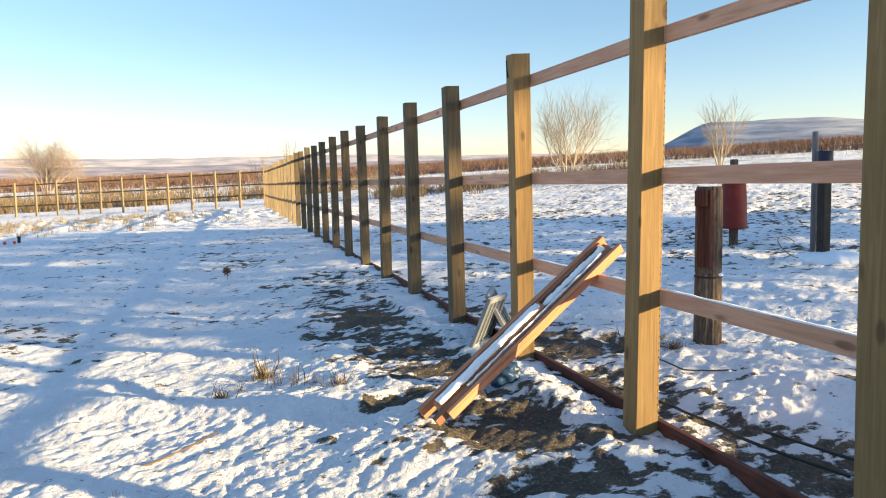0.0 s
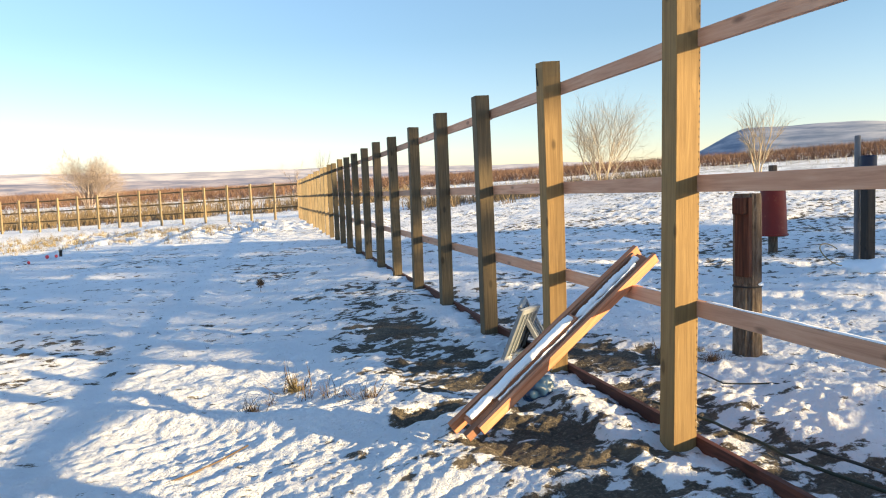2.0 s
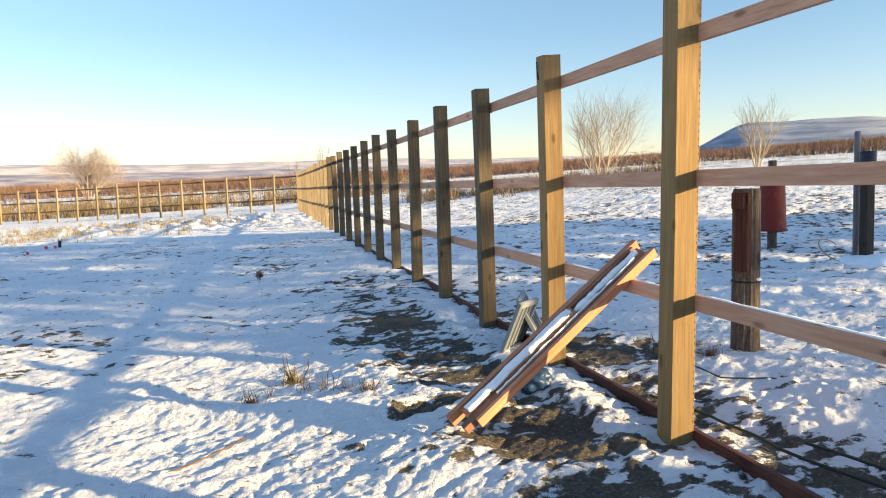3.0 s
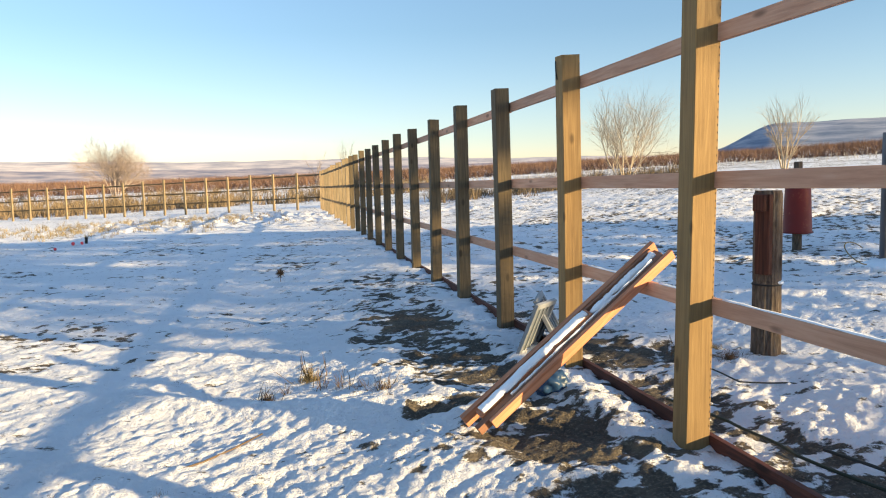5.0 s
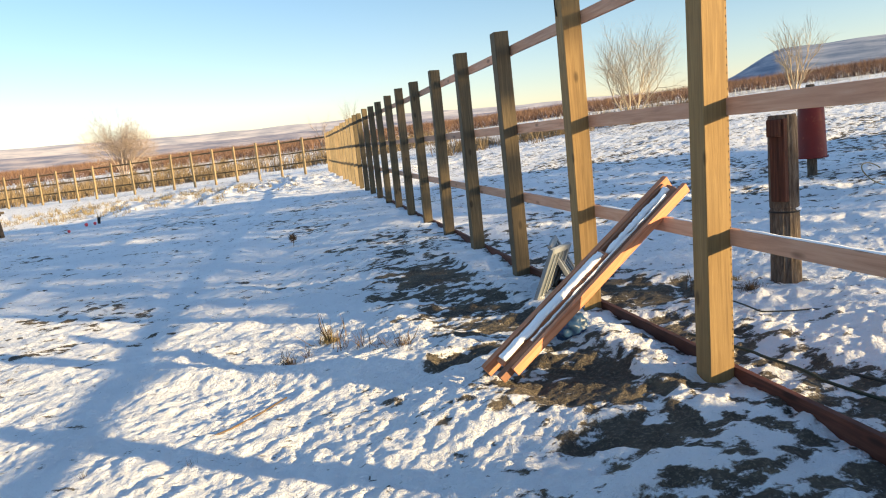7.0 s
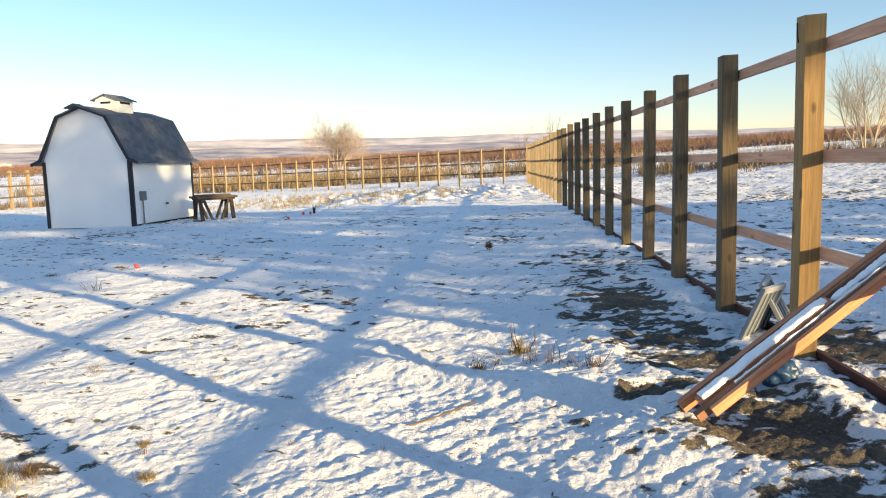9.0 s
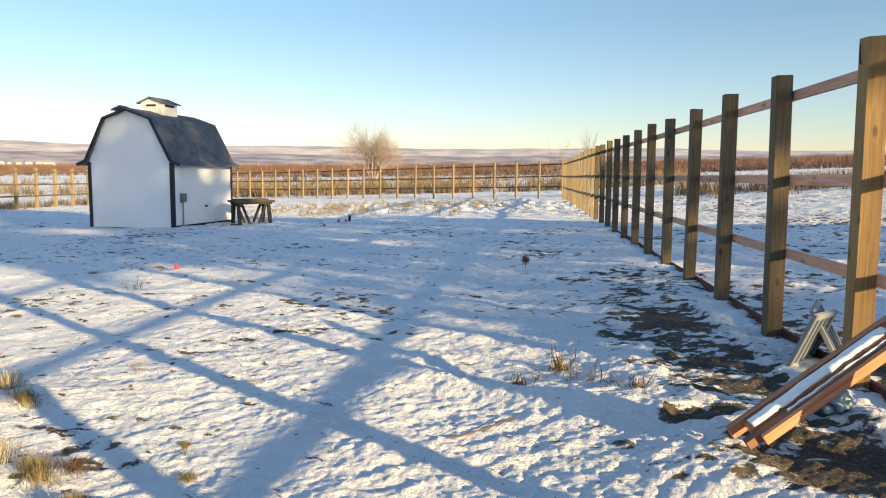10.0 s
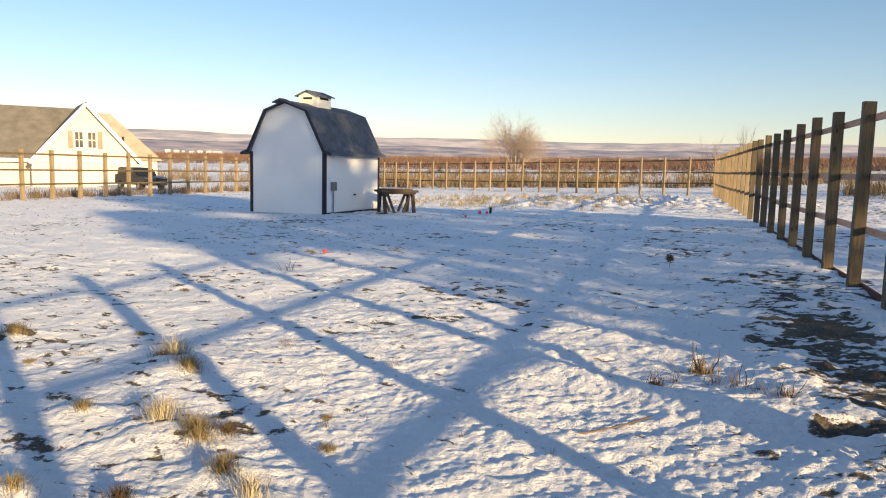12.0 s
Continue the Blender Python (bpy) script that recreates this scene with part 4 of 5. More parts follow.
def house():
    cx, cy = -50.6, 47.5
    eye = Vector((-2.29, -3.65))
    v = (Vector((cx, cy)) - eye).normalized()
    z = -1.75
    rot = Matrix(((v.y, v.x, 0), (-v.x, v.y, 0), (0, 0, 1))).to_4x4() @ Matrix.Rotation(radians(6), 4, "Z")
    ob = thing("house", Matrix.Translation((cx, cy, z)) @ rot, "pale cream house with brown-grey shingle roofs and white garage", "house")
    W, eave, ridge = 8.0, 3.3, 7.9
    h = W / 2
    part("wall", prism([(-h, 0), (h, 0), (h, eave), (0, ridge), (-h, eave)], 0, 7), M_SIDING, ob)
    for bm in gable_roof(W, 0, 7, eave, ridge):
        part("roof", bm, M_HOUSEROOF, ob)
    sl = math.atan2(ridge - eave, h)
    for s in (-1, 1):
        ln = math.hypot(h + 0.4, (ridge - eave) * (h + 0.4) / h)
        bm = box((ln, 0.08, 0.30), (s * (h + 0.4) / 2, -0.44, (ridge + eave - (ridge - eave) * 0.4 / h) / 2 - 0.02), 0.01, Matrix.Rotation(s * sl, 4, "Y"))
        part("barge_board", bm, M_CUPOLA, ob, "white barge board")
    part("cornice", box((W - 0.3, 0.10, 0.16), (0, -0.06, eave - 0.25), 0.01), M_CUPOLA, ob)
    gd = part("garage_door", box((6.6, 0.08, 2.35), (-0.3, -0.05, 1.17), 0.01), M_GARAGE, ob)
    for k in range(4):
        part("door_panel", box((6.4, 0.04, 0.50), (-0.3, -0.10, 0.32 + 0.57 * k), 0.02), M_GARAGE, gd)
    window(ob, -0.60, 4.85, 0.62, 1.35, -0.04)
    window(ob, 0.40, 4.85, 0.62, 1.35, -0.04)
    for x in (-1.25, 1.05):
        part("shutter", box((0.38, 0.06, 1.5), (x, -0.04, 4.85), 0.01), M_SHUTTER, ob, "tan shutter")
    # the long block with its ridge across
    d = 5.0
    for y0, y1, x0, x1, e2, r2 in ((2.0, 12.0, -24.0, -h + 0.1, 3.3, 7.7),):
        part("wall", box((x1 - x0, y1 - y0, e2), ((x0 + x1) / 2, (y0 + y1) / 2, e2 / 2)), M_SIDING, ob)
        mid = (y0 + y1) / 2
        for s in (-1, 1):
            bm = bmesh.new()
            ye = (y0 - 0.5) if s < 0 else (y1 + 0.5)
            lo, hi = e2 - 0.35, r2
            c = [(x0, ye, lo), (0.0, ye, lo), (0.0, mid, hi), (x0, mid, hi)]
            top = [bm.verts.new((a, b2, c2 + 0.18)) for a, b2, c2 in c]
            bot = [bm.verts.new(p) for p in c]
            bm.faces.new(top)
            bm.faces.new(bot[::-1])
            for k in range(4):
                bm.faces.new((top[k], bot[k], bot[(k + 1) % 4], top[(k + 1) % 4]))
            bmesh.ops.recalc_face_normals(bm, faces=bm.faces)
            part("roof", bm, M_HOUSEROOF, ob)
        part("fascia", box((x1 - x0, 0.08, 0.30), ((x0 + x1) / 2 - 0.4, y0 - 0.54, e2 - 0.28), 0.01), M_CUPOLA, ob)
        part("garage_opening", box((6.0, 0.08, 2.3), (-9.5, y0 - 0.05, 1.15), 0.01), M_SHUTTER, ob, "shaded tan garage door")
    part("downpipe", box((0.14, 0.14, eave - 0.3), (-h - 0.1, -0.1, (eave - 0.3) / 2), 0.02), M_CUPOLA, ob)
    # the hipped wing behind
    bm = bmesh.new()
    e3, r3 = 3.2, 7.8
    base = [(-1, 7.2), (7.6, 7.2), (7.6, 15), (-1, 15)]
    lo = [bm.verts.new((x, y, e3)) for x, y in base]
    hi = [bm.verts.new((0, 11, r3)), bm.verts.new((3.3, 11, r3))]
    bm.faces.new((lo[0], lo[1], hi[1], hi[0]))
    bm.faces.new((lo[1], lo[2], hi[1]))
    bm.faces.new((lo[2], lo[3], hi[0], hi[1]))
    bm.faces.new((lo[3], lo[0], hi[0]))
    bm.faces.new(lo[::-1])
    bmesh.ops.recalc_face_normals(bm, faces=bm.faces)
    part("hip_roof", bm, M_SUNLITROOF, ob, "shingle roof with sunlight put into its pale tan")
    part("wall", box((8.0, 7.0, e3), (3.1, 11.1, e3 / 2)), M_SIDING, ob)
    part("roof_pipe", lathe([(0.08, 0), (0.08, 0.5)], 10, (4.2, 8.8, 5.0)), M_DARK, ob)


house()


def car():
    x, y = -41.0, 42.6
    ob = thing("car", pose(x, y, lz(x, y), 0, 0, -23), "dark blue sport utility car parked by the house", "car")
    body = [(-2.3, 0.40), (2.25, 0.40), (2.32, 0.70), (2.28, 0.98), (1.15, 1.10), (-2.22, 1.12), (-2.34, 0.75)]
    bm = prism(body, -0.92, 0.92)
    bmesh.ops.bevel(bm, geom=bm.edges[:], offset=0.06, segments=2, affect="EDGES")
    part("body", bm, M_CAR, ob)
    cab = prism([(1.05, 1.08), (0.35, 1.66), (-1.95, 1.70), (-2.2, 1.10)], -0.80, 0.80)
    bmesh.ops.bevel(cab, geom=cab.edges[:], offset=0.06, segments=2, affect="EDGES")
    cb = part("cabin", cab, M_CAR, ob)
    for s in (-1, 1):
        for x0, w in ((0.05, 0.7), (-0.78, 0.75), (-1.55, 0.6)):
            part("side_window", box((w, 0.02, 0.38), (x0, s * 0.805, 1.40), 0.005), M_GLASS, cb)
        part("head_lamp", box((0.06, 0.32, 0.16), (2.26, s * 0.68, 0.86), 0.02), M_RIM, ob)
        part("tail_lamp", box((0.05, 0.2, 0.32), (-2.3, s * 0.78, 0.98), 0.02), M_LIGHTCLUSTER, ob)
        for wx in (-1.45, 1.45):
            turn = Matrix.Rotation(radians(90), 4, "X")
            w = lathe([(0.20, -0.11), (0.33, -0.11), (0.36, -0.07), (0.36, 0.07), (0.33, 0.11), (0.20, 0.11)], 26)
            bmesh.ops.transform(w, matrix=Matrix.Translation((wx, s * 0.84, 0.36)) @ turn, verts=w.verts)
            tyre = part("wheel", w, M_TYRE, ob)
            r = lathe([(0.19, -0.115), (0.2, 0.0), (0.19, 0.115)], 20)
            bmesh.ops.transform(r, matrix=Matrix.Translation((wx, s * 0.845, 0.36)) @ turn, verts=r.verts)
            part("rim", r, M_RIM, tyre)
    part("bumper", box((0.14, 1.75, 0.22), (2.3, 0, 0.50), 0.04), M_CAR, ob)
    part("bumper", box((0.14, 1.75, 0.22), (-2.33, 0, 0.50), 0.04), M_CAR, ob)


car()


# ---- bare trees, brush and orchard ----
def bare_tree(height, spread, stems, seed, twigs=3, levels=4, thick=0.07):
    """Forking tapered limbs down to thin twigs."""
    rnd = random.Random(seed)
    trunk, crown = Soup(), Soup()

    def grow(p, d, length, r, level):
        q = p
        steps = 3 if level < levels else 2
        for k in range(steps):
            d = (d + Vector((rnd.gauss(0, 0.12), rnd.gauss(0, 0.12), rnd.gauss(0.05, 0.08)))).normalized()
            n = q + d * (length / steps)
            r1 = r * (0.86 if level < levels else 0.6)
            (trunk if level < 1 else crown).limb(q, n, r, r1, 5 if level < 2 else 3)
            q, r = n, r1
            if level < levels:
                for _ in range(twigs if k > 0 or level > 0 else 1):
                    a = rnd.uniform(0, 2 * math.pi)
                    lean = rnd.uniform(0.35, 0.8) * spread
                    side = d.orthogonal().normalized()
                    side = (Matrix.Rotation(a, 3, d) @ side)
                    grow(q, (d + side * lean).normalized(), length * rnd.uniform(0.45, 0.72), r * rnd.uniform(0.42, 0.62), level + 1)

    for s in range(stems):
        a = 2 * math.pi * s / stems + rnd.uniform(-0.4, 0.4)
        lean = 0.0 if stems == 1 else rnd.uniform(0.15, 0.5) * spread
        grow(Vector((0.12 * math.cos(a), 0.12 * math.sin(a), -0.1)), Vector((lean * math.cos(a), lean * math.sin(a), 1)).normalized(), height * rnd.uniform(0.42, 0.55), thick * rnd.uniform(0.6, 1), 0)
    return trunk, crown


def plant_tree(name, x, y, height, spread, stems, seed, mat, label, twigs=3, levels=4, thick=0.07):
    t, c = bare_tree(height, spread, stems, seed, twigs, levels, thick)
    ob = thing(name, pose(x, y, lz(x, y)), label, "tree")
    for n, s in (("trunk", t), ("crown", c)):
        p = new(n, s.mesh(n, mat))
        p.parent = ob
    return ob


def polar(az, r):
    return EYE_X + r * math.sin(radians(az)), EYE_Y + r * math.cos(radians(az))


plant_tree("bare_tree", *polar(26.0, 46), 6.3, 1.15, 9, 11, M_TWIG, "many-stemmed bare tree with pale frosted twigs", 3, 3, 0.05)
plant_tree("bare_tree", *polar(37.0, 52), 5.2, 0.9, 6, 23, M_TWIG, "small bare tree with pale sunlit twigs", 2, 3, 0.07)
plant_tree("bare_tree", *polar(-12.05, 140), 11.0, 1.3, 8, 31, M_FARTWIG, "broad bare tree beyond the far fence", 3, 4, 0.14)
plant_tree("bare_tree", *polar(4.6, 75), 6.4, 0.6, 2, 41, M_FARTWIG, "slim bare sapling behind the fence corner", 2, 3, 0.07)
plant_tree("bare_tree", *polar(2.4, 80), 5.4, 0.6, 2, 43, M_FARTWIG, "slim bare sapling behind the fence corner", 2, 3, 0.07)


def scatter_brush(name, spots, size, material, label, twigs, seed, fat=0.02):
    """Bushes of crossing thin blades, too many to count."""
    rnd = random.Random(seed)
    s = Soup()
    for x, y, k in spots:
        z = hz(x, y)
        for _ in range(twigs):
            a, lean = rnd.uniform(0, 2 * math.pi), rnd.uniform(0.1, 0.75) * (2.6 if size < 0.25 else 1.9 if size > 3 else 1.7 if size < 0.4 else 1)
            ln = size * k * rnd.uniform(0.5, 1.0)
            wide = 0.55 if size < 0.25 else 0.16
            b = Vector((x + rnd.gauss(0, wide * size * k), y + rnd.gauss(0, wide * size * k), z - 0.03))
            tip = b + Vector((math.cos(a) * lean, math.sin(a) * lean, 1)).normalized() * ln
            mid = (b + tip) / 2 + Vector((rnd.gauss(0, 0.06), rnd.gauss(0, 0.06), 0.04)) * ln
            wdt = Vector((-math.sin(a + rnd.uniform(-1, 1)), math.cos(a), 0)) * fat * k
            s.quad(b - wdt, b + wdt, mid + wdt * 0.7, mid - wdt * 0.7)
            s.quad(mid - wdt * 0.7, mid + wdt * 0.7, tip)
    return tagged(new(name, s.mesh(name, material)), label, "plants", kind="stuff")


def orchard():
    rnd = random.Random(12)
    spots = []
    for row in range(16):
        r = 205 + row * 22 + (row ** 1.6) * 2
        step = math.degrees(1.35 / r) * (1 + row * 0.10)
        az = -62.0
        while az < 62:
            az += step
            if az < -30 and row < 2:
                continue
            x, y = polar(az + rnd.uniform(-0.1, 0.1), r + rnd.uniform(-4, 4))
            spots.append((x, y, rnd.uniform(0.75, 1.15)))
    scatter_brush("orchard", spots, 4.0, M_ORCHARD, "rows of leafless red-brown orchard trees", 38, 5, 0.05)


orchard()


def brush_belts():
    rnd = random.Random(8)
    spots = []
    for _ in range(2600):
        az = rnd.uniform(-58, 12)
        r = 71 + rnd.random() ** 1.5 * 95
        x, y = polar(az, r)
        if fbm(np.array(x * 0.05), np.array(y * 0.05), 70, 3) < 0.43 or (az < -24 and r < 82):
            continue
        spots.append((x, y, rnd.uniform(0.5, 1.1)))
    for _ in range(260):
        az = rnd.uniform(11, 32)
        r = 52 + rnd.gauss(0, 3)
        x, y = polar(az, r)
        spots.append((x, y, rnd.uniform(0.35, 0.8)))
    for _ in range(420):
        x, y = -34.4 + rnd.gauss(0, 0.8), rnd.uniform(15, 62)
        spots.append((x, y, rnd.uniform(0.18, 0.42)))
    scatter_brush("brush", spots, 2.0, M_BRUSH, "dry brown brush beyond the fences", 20, 6, 0.03)


brush_belts()


def stakes():
    """Rows of pale vineyard stakes on the rise."""
    rnd = random.Random(3)
    s = Soup()
    for row in range(3):
        r = 118 + 16 * row
        for k in range(95):
            az = 8 + k * 0.48 + rnd.uniform(-0.2, 0.2)
            x, y = polar(az, r)
            z = lz(x, y)
            s.limb(Vector((x, y, z - 0.1)), Vector((x + rnd.gauss(0, 0.05), y, z + rnd.uniform(0.45, 0.95))), 0.035, 0.03, 4)
    tagged(new("stakes", s.mesh("stakes", M_STAKE)), "rows of pale stakes across the rising field", "stakes", kind="stuff")


stakes()


def town():
    rnd = random.Random(21)
    groups = ((-7.3, 3, 1.0), (-20.0, 2, 1.1), (-1.0, 7, 1.0), (-37.0, 4, 1.2), (-34.8, 4, 1.3), (-40.5, 3, 1.2), (-28.0, 3, 1.0))
    for az0, n, scale in groups:
        for k in range(n):
            az = az0 + (k - n / 2) * 0.48 + rnd.uniform(-0.12, 0.12)
            r = 2150 + rnd.uniform(-60, 60)
            x, y = polar(az, r)
            e = 1.12 + 0.05 * noise.noise((az, 0, 0))
            w, hh = rnd.uniform(5, 15) * scale, rnd.uniform(-9.0, -5.5) - (5.5 if scale > 1.05 else 0.0)
            zb = 1.5 + r * math.tan(radians(e))
            bm = prism([(-w / 2, -40), (w / 2, -40), (w / 2, hh), (w * 0.1, hh + 1.2), (-w / 2, hh)], -4, 4)
            ob = mesh_ob("far_building", bm, M_TOWN)
            ob.matrix_basis = pose(x, y, zb, 0, 0, -az + rnd.uniform(-20, 20))
            tagged(ob, "far white building in the hazy valley", "building", "valley buildings")


town()


# ---- plants on the snow ----
def tufts():
    rnd = random.Random(17)
    straw = [(-8.6, 3.2, 0.8), (-5.8, 2.5, 0.8), (-8.4, 1.8, 0.9), (-2.84, 2.4, 0.7), (-2.36, 2.2, 0.7), (-2.0, 2.7, 0.8), (-10.0, 8.6, 1.0), (-9.2, 9.4, 1.0), (1.2, 1.95, 1.0), (1.45, 2.1, 0.9), (-6.9, 3.4, 0.5), (-7.4, 2.4, 0.5)]
    for _ in range(34):
        straw.append((rnd.uniform(-10.5, -4.2), rnd.uniform(-0.8, 6.5), rnd.uniform(0.25, 0.6)))
    scatter_brush("straw_tufts", straw, 0.095, M_STRAW, "dry straw-coloured grass tufts poking through snow", 420, 18, 0.0024)
    weeds = [(-2.36, 2.15, 0.8), (-2.01, 2.72, 1.0), (-1.9, 2.35, 0.8), (-1.47, 1.89, 0.8), (-1.75, 2.2, 0.7), (-1.6, 2.05, 0.6), (-2.2, 2.4, 0.5), (-8.3, 7.0, 0.9), (-7.6, 7.4, 0.6), (1.1, 2.0, 0.8)]
    for _ in range(260):
        r = 4 + 26 * rnd.random() ** 0.8
        x, y = polar(rnd.uniform(-52, 40), r)
        weeds.append((x, y, rnd.uniform(0.12, 0.34)))
    scatter_brush("dead_weeds", weeds, 0.34, M_WEED, "thin dark dead weeds standing in the snow", 18, 19, 0.005)
    mound = []
    for _ in range(760):
        x, y = rnd.gauss(-9.5, 4.5), rnd.gauss(36, 4)
        if lz(x, y) < 5 and x < -2:
            mound.append((x, y, rnd.uniform(0.4, 1.0)))
    scatter_brush("field_grass", mound, 0.45, M_STRAW, "patch of dry grass in the snowy yard", 14, 20, 0.008)


tufts()


def grass_tuft(x, y, size, blades, tall, material, label, seed):
    """A clump of arching dry blades, pressed outwards."""
    rnd = random.Random(seed)
    s = Soup()
    for _ in range(int(blades * 1.4)):
        a, rr = rnd.uniform(0, 2 * math.pi), abs(rnd.gauss(0, 0.5)) * size
        px, py = x + rr * math.cos(a), y + rr * math.sin(a) * 0.75
        b = Vector((px - x, py - y, hz(px, py) - hz(x, y) - 0.015))
        out = Vector((math.cos(a), math.sin(a), 0)) * rnd.uniform(0.15, 0.9) + Vector((rnd.gauss(0, 0.3), rnd.gauss(0, 0.3), 0))
        ln = tall * rnd.uniform(0.45, 1.0)
        mid = b + (out * 0.6 + Vector((0, 0, 1))).normalized() * ln * 0.55
        tip = mid + (out * 1.5 + Vector((0, 0, 0.6))).normalized() * ln * 0.45
        w = Vector((-math.sin(a), math.cos(a), 0)) * rnd.uniform(0.0010, 0.0021)
        s.quad(b - w, b + w, mid + w * 0.8, mid - w * 0.8)
        s.quad(mid - w * 0.8, mid + w * 0.8, tip)
    ob = new("grass_tuft", s.mesh("grass_tuft", material))
    ob.matrix_basis = pose(x, y, hz(x, y))
    tagged(ob, label, "grass", "grass tufts", kind="stuff")


OCHRE, PALE = "dense ochre clump of dry grass on a snowy hummock", "pale long dry grass blades arching from snow"
for k, (x, y, size, blades, tall, material, label) in enumerate((
        (-6.28, 1.46, 0.20, 260, 0.26, M_PALEGRASS, PALE), (-5.96, 1.24, 0.15, 420, 0.13, M_STRAW, OCHRE), (-6.41, 1.48, 0.12, 200, 0.12, M_WEED, "dark matted dead grass on a snowy hummock"),
        (-5.37, 0.16, 0.18, 260, 0.22, M_PALEGRASS, PALE), (-5.00, 0.03, 0.15, 480, 0.14, M_STRAW, OCHRE), (-4.87, 0.15, 0.09, 160, 0.10, M_WEED, "dark matted dead grass on a snowy hummock"),
        (-4.55, -0.37, 0.11, 320, 0.11, M_STRAW, OCHRE), (-4.83, -0.83, 0.10, 240, 0.09, M_WEED, "dark matted dead grass on a snowy hummock"),
        (-5.41, -0.92, 0.12, 200, 0.10, M_STRAW, OCHRE), (-8.35, 1.78, 0.16, 300, 0.14, M_STRAW, OCHRE), (-4.24, -0.58, 0.13, 150, 0.17, M_PALEGRASS, PALE),
        (-6.02, 0.18, 0.10, 180, 0.11, M_STRAW, OCHRE), (-3.94, -0.74, 0.10, 110, 0.16, M_PALEGRASS, PALE), (-5.69, 2.34, 0.12, 140, 0.06, M_STRAW, OCHRE),
        (-2.02, 2.72, 0.07, 70, 0.20, M_STRAW, PALE), (-2.36, 2.18, 0.08, 80, 0.15, M_WEED, "dark matted dead grass on a snowy hummock"), (-1.47, 1.92, 0.10, 90, 0.13, M_WEED, "dark matted dead grass on a snowy hummock"),
        (1.35, 1.63, 0.14, 240, 0.13, M_WEED, "dark matted dead grass on a snowy hummock"))):
    grass_tuft(x, y, size, blades, tall, material, label, 60 + k)


def round_weed():
    """A dead weed with a round seed head."""
    x, y = -2.32, 9.6
    z = lz(x, y)
    rnd = random.Random(2)
    ob = thing("dead_weed", pose(x, y, z - 0.02), "dead weed with a bushy round head", "weed")
    st, hd = Soup(), Soup()
    st.limb(Vector((0, 0, -0.05)), Vector((0.01, 0, 0.14)), 0.008, 0.006)
    for _ in range(260):
        d = Vector((rnd.gauss(0, 1), rnd.gauss(0, 1), rnd.gauss(0.3, 0.8))).normalized()
        hd.limb(Vector((0, 0, 0.16)) + d * 0.02, Vector((0, 0, 0.18)) + d * rnd.uniform(0.05, 0.095), 0.0025, 0.002, 3)
    for n, s in (("stalk", st), ("head", hd)):
        p = new(n, s.mesh(n, M_WEED))
        p.parent = ob


round_weed()


def markers():
    for x, y, k in ((-8.7, 9.1, 0.8), (-8.94, 21.8, 1.0), (-8.85, 19.6, 0.8), (-8.7, 21.9, 0.9)):
        z = lz(x, y)
        bm = bmesh.new()
        bmesh.ops.create_icosphere(bm, subdivisions=3, radius=0.055 * k)
        for v in bm.verts:
            v.co *= 1 + 0.25 * noise.noise(v.co * 30)
        ob = mesh_ob("pink_marker", bm, M_PINK, True)
        ob.matrix_basis = pose(x, y, z + 0.06)
        tagged(ob, "small pink-red plastic marker in the snow", "marker", "yard markers")
    bm = box((0.09, 0.09, 0.24), (0, 0, 0.09), 0.02)
    ob = mesh_ob("dark_stub", bm, M_TARRED)
    ob.matrix_basis = pose(-8.75, 22.6, lz(-8.75, 22.6), 0, 4, 10)
    tagged(ob, "short dark stub standing in the snow", "stub")


markers()


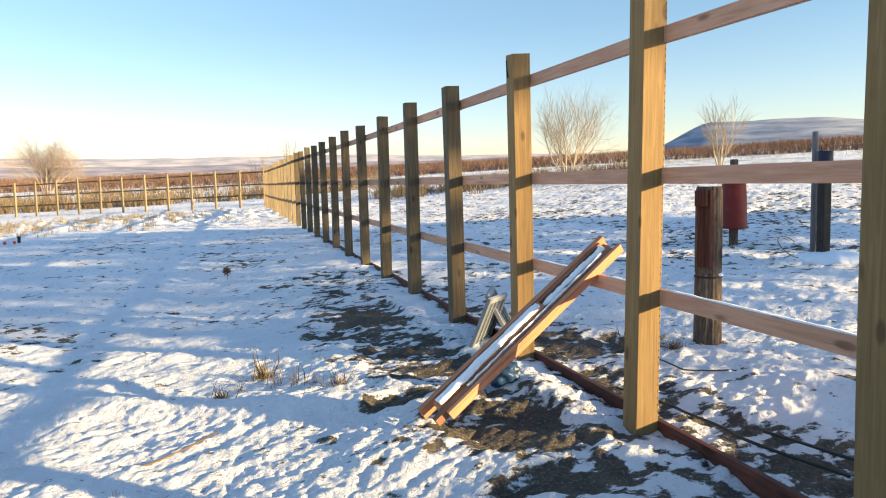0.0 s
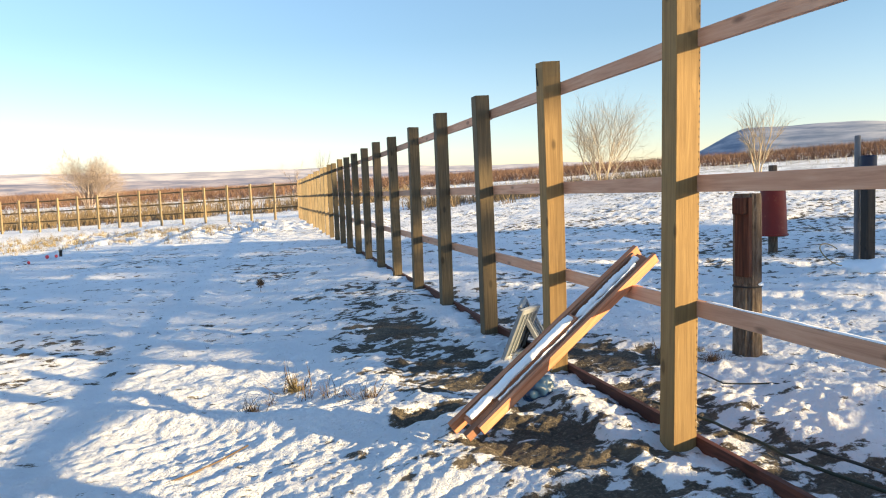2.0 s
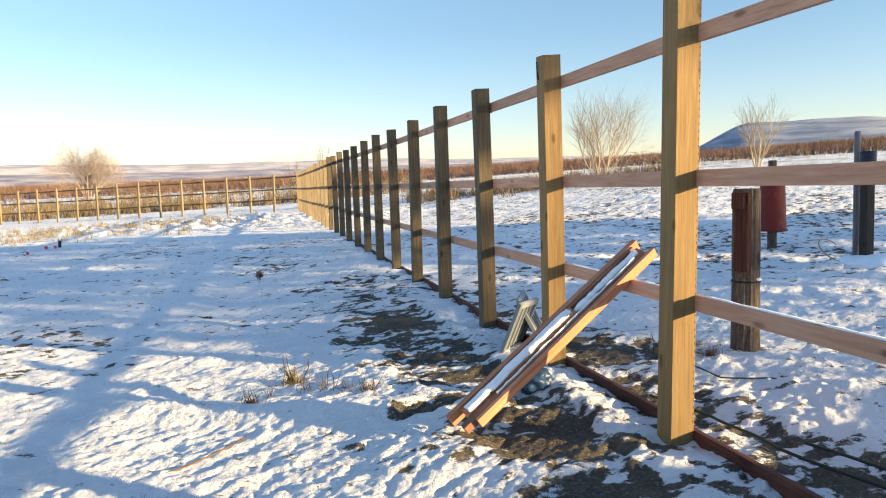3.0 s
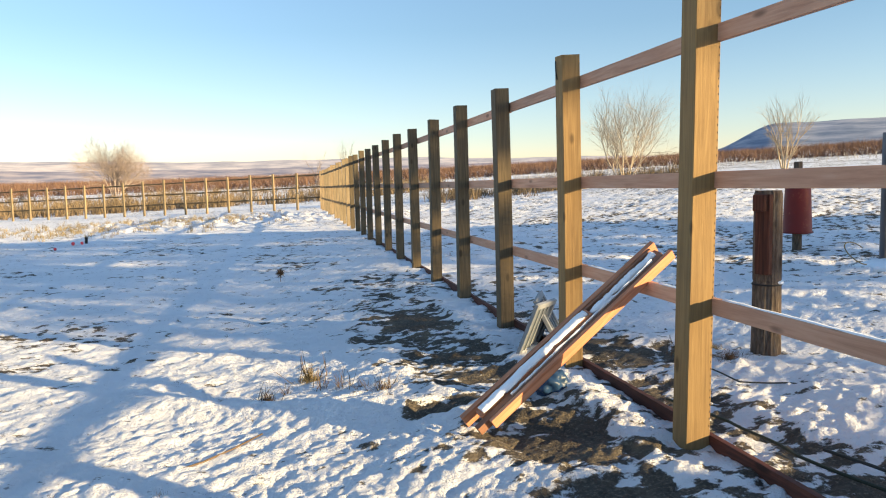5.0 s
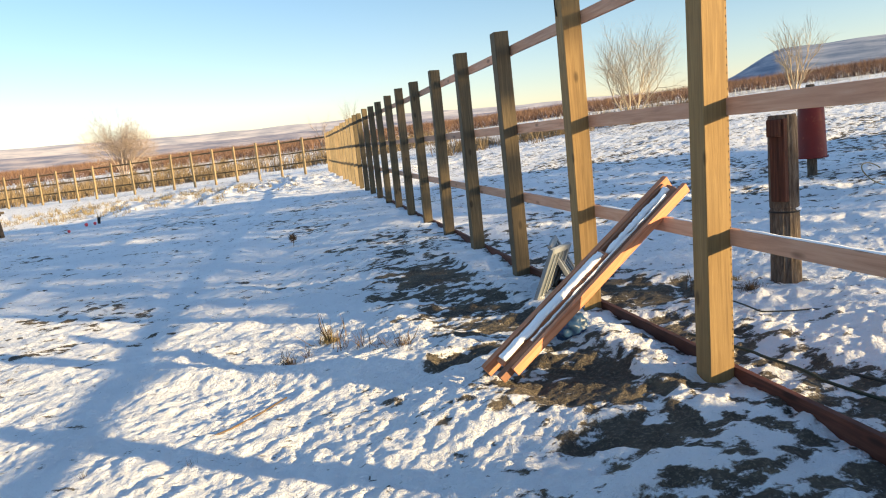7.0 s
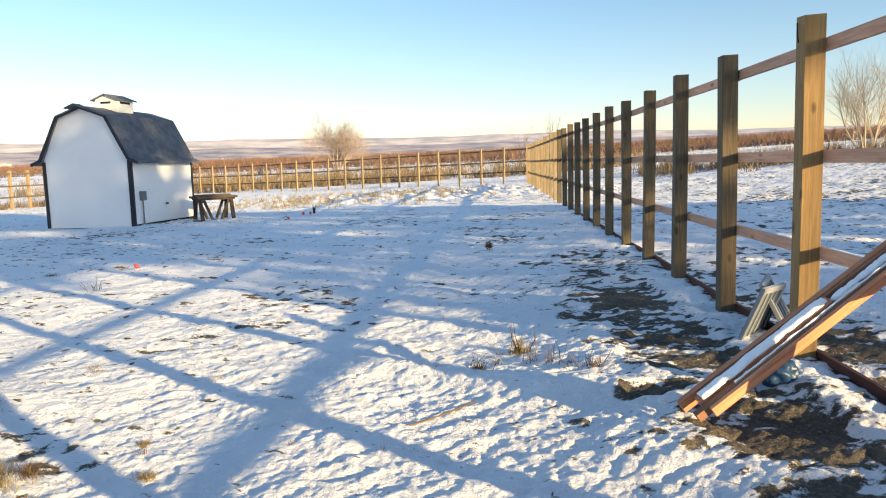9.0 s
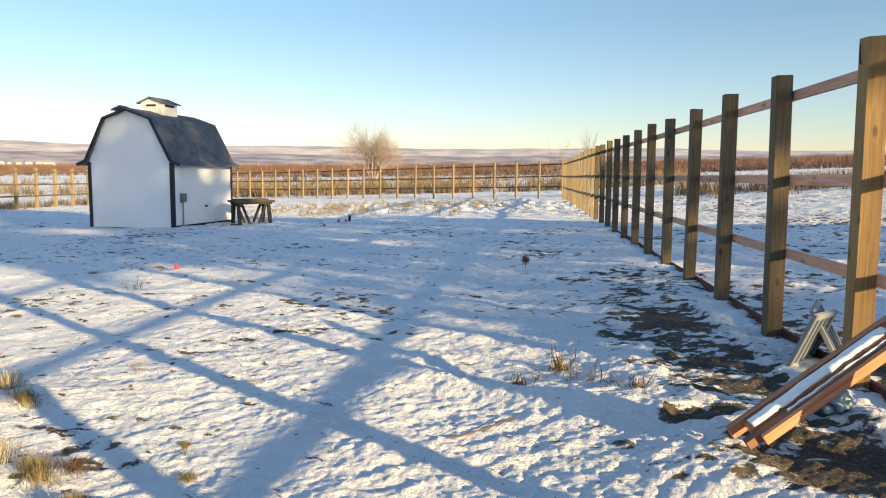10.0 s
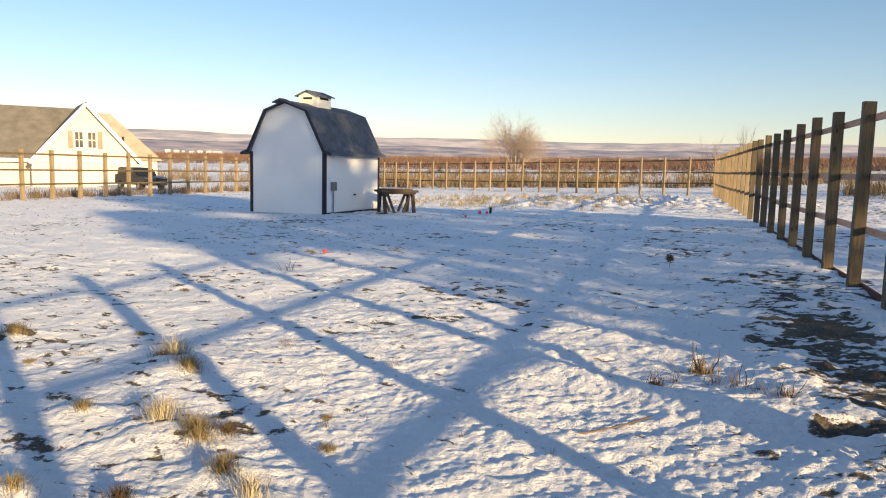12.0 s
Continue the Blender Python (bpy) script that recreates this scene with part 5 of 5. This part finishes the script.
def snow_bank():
    """An added snow ridge, out of view, that keeps low sun off the fence's foot."""
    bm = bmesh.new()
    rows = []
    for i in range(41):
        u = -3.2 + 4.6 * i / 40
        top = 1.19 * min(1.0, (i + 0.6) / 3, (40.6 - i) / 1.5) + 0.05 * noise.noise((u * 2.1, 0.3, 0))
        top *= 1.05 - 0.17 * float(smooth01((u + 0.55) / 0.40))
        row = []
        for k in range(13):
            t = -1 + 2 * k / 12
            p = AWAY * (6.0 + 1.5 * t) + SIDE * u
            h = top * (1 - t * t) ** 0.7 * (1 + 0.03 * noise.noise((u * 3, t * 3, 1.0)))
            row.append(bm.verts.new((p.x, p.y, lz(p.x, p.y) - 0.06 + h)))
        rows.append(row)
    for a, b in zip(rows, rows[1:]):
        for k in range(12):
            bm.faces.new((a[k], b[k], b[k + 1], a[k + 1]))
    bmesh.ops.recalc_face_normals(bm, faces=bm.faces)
    tagged(mesh_ob("snow_bank", bm, M_SNOW, True), "unseen snow ridge added to shade the ground by the fence", "snow", kind="structure")


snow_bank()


# ---- evergreens behind, whose shade lies over the yard ----
def evergreen(x, y, height, low, width, seed):
    rnd = random.Random(seed)
    ob = thing("evergreen_tree", pose(x, y, 0), "tall dark evergreen tree with clear trunk", "tree", "evergreens behind the yard")
    tr = Soup()
    tr.limb(Vector((0, 0, -0.3)), Vector((0.1, 0, height * 0.6)), 0.26, 0.14, 8)
    tr.limb(Vector((0.1, 0, height * 0.6)), Vector((0, 0.05, height - 0.4)), 0.14, 0.03, 6)
    cr = Soup()
    n = 3300 if 1 < seed < 5 or seed == 6 else 1800
    for _ in range(n):
        t = rnd.random()
        z = low + (height - low) * t
        rad = width * (0.35 + 0.65 * math.sin(math.pi * min(1, 0.12 + 0.88 * (1 - t)) * 0.62)) * (0.8 + 0.35 * noise.noise((z * 0.8, seed, 0)))
        a = rnd.uniform(0, 2 * math.pi)
        rr = rad * rnd.random() ** 0.45
        c = Vector((rr * math.cos(a), rr * math.sin(a), z - 0.18 * rr))
        if noise.noise((c.x * 0.7 + seed * 3.1, c.y * 0.7, c.z * 1.9)) < 0.02:
            continue
        s = rnd.uniform(0.14, 0.34)
        u = Vector((rnd.gauss(0, 1), rnd.gauss(0, 1), rnd.gauss(0, 0.7))).normalized() * s
        w = u.orthogonal().normalized() * s * 0.8
        cr.quad(c - u, c + w, c + u, c - w)
    for nme, s, mat in (("trunk", tr, M_BARK), ("crown", cr, M_NEEDLE)):
        p = new(nme, s.mesh(nme, mat))
        p.parent = ob


for u, dist, height, low, width, seed in ((1.6, 36, 12.7, 10.0, 2.6, 1), (4.5, 38, 16.6, 7.7, 3.1, 2), (8.6, 37, 17.4, 7.2, 2.9, 3), (12.2, 38, 14.0, 7.0, 2.8, 4), (15.2, 36, 11.6, 7.2, 2.2, 5), (6.7, 41, 16.4, 11.8, 2.3, 6)):
    p = AWAY * dist + SIDE * u
    evergreen(p.x, p.y, height, low, width, seed)
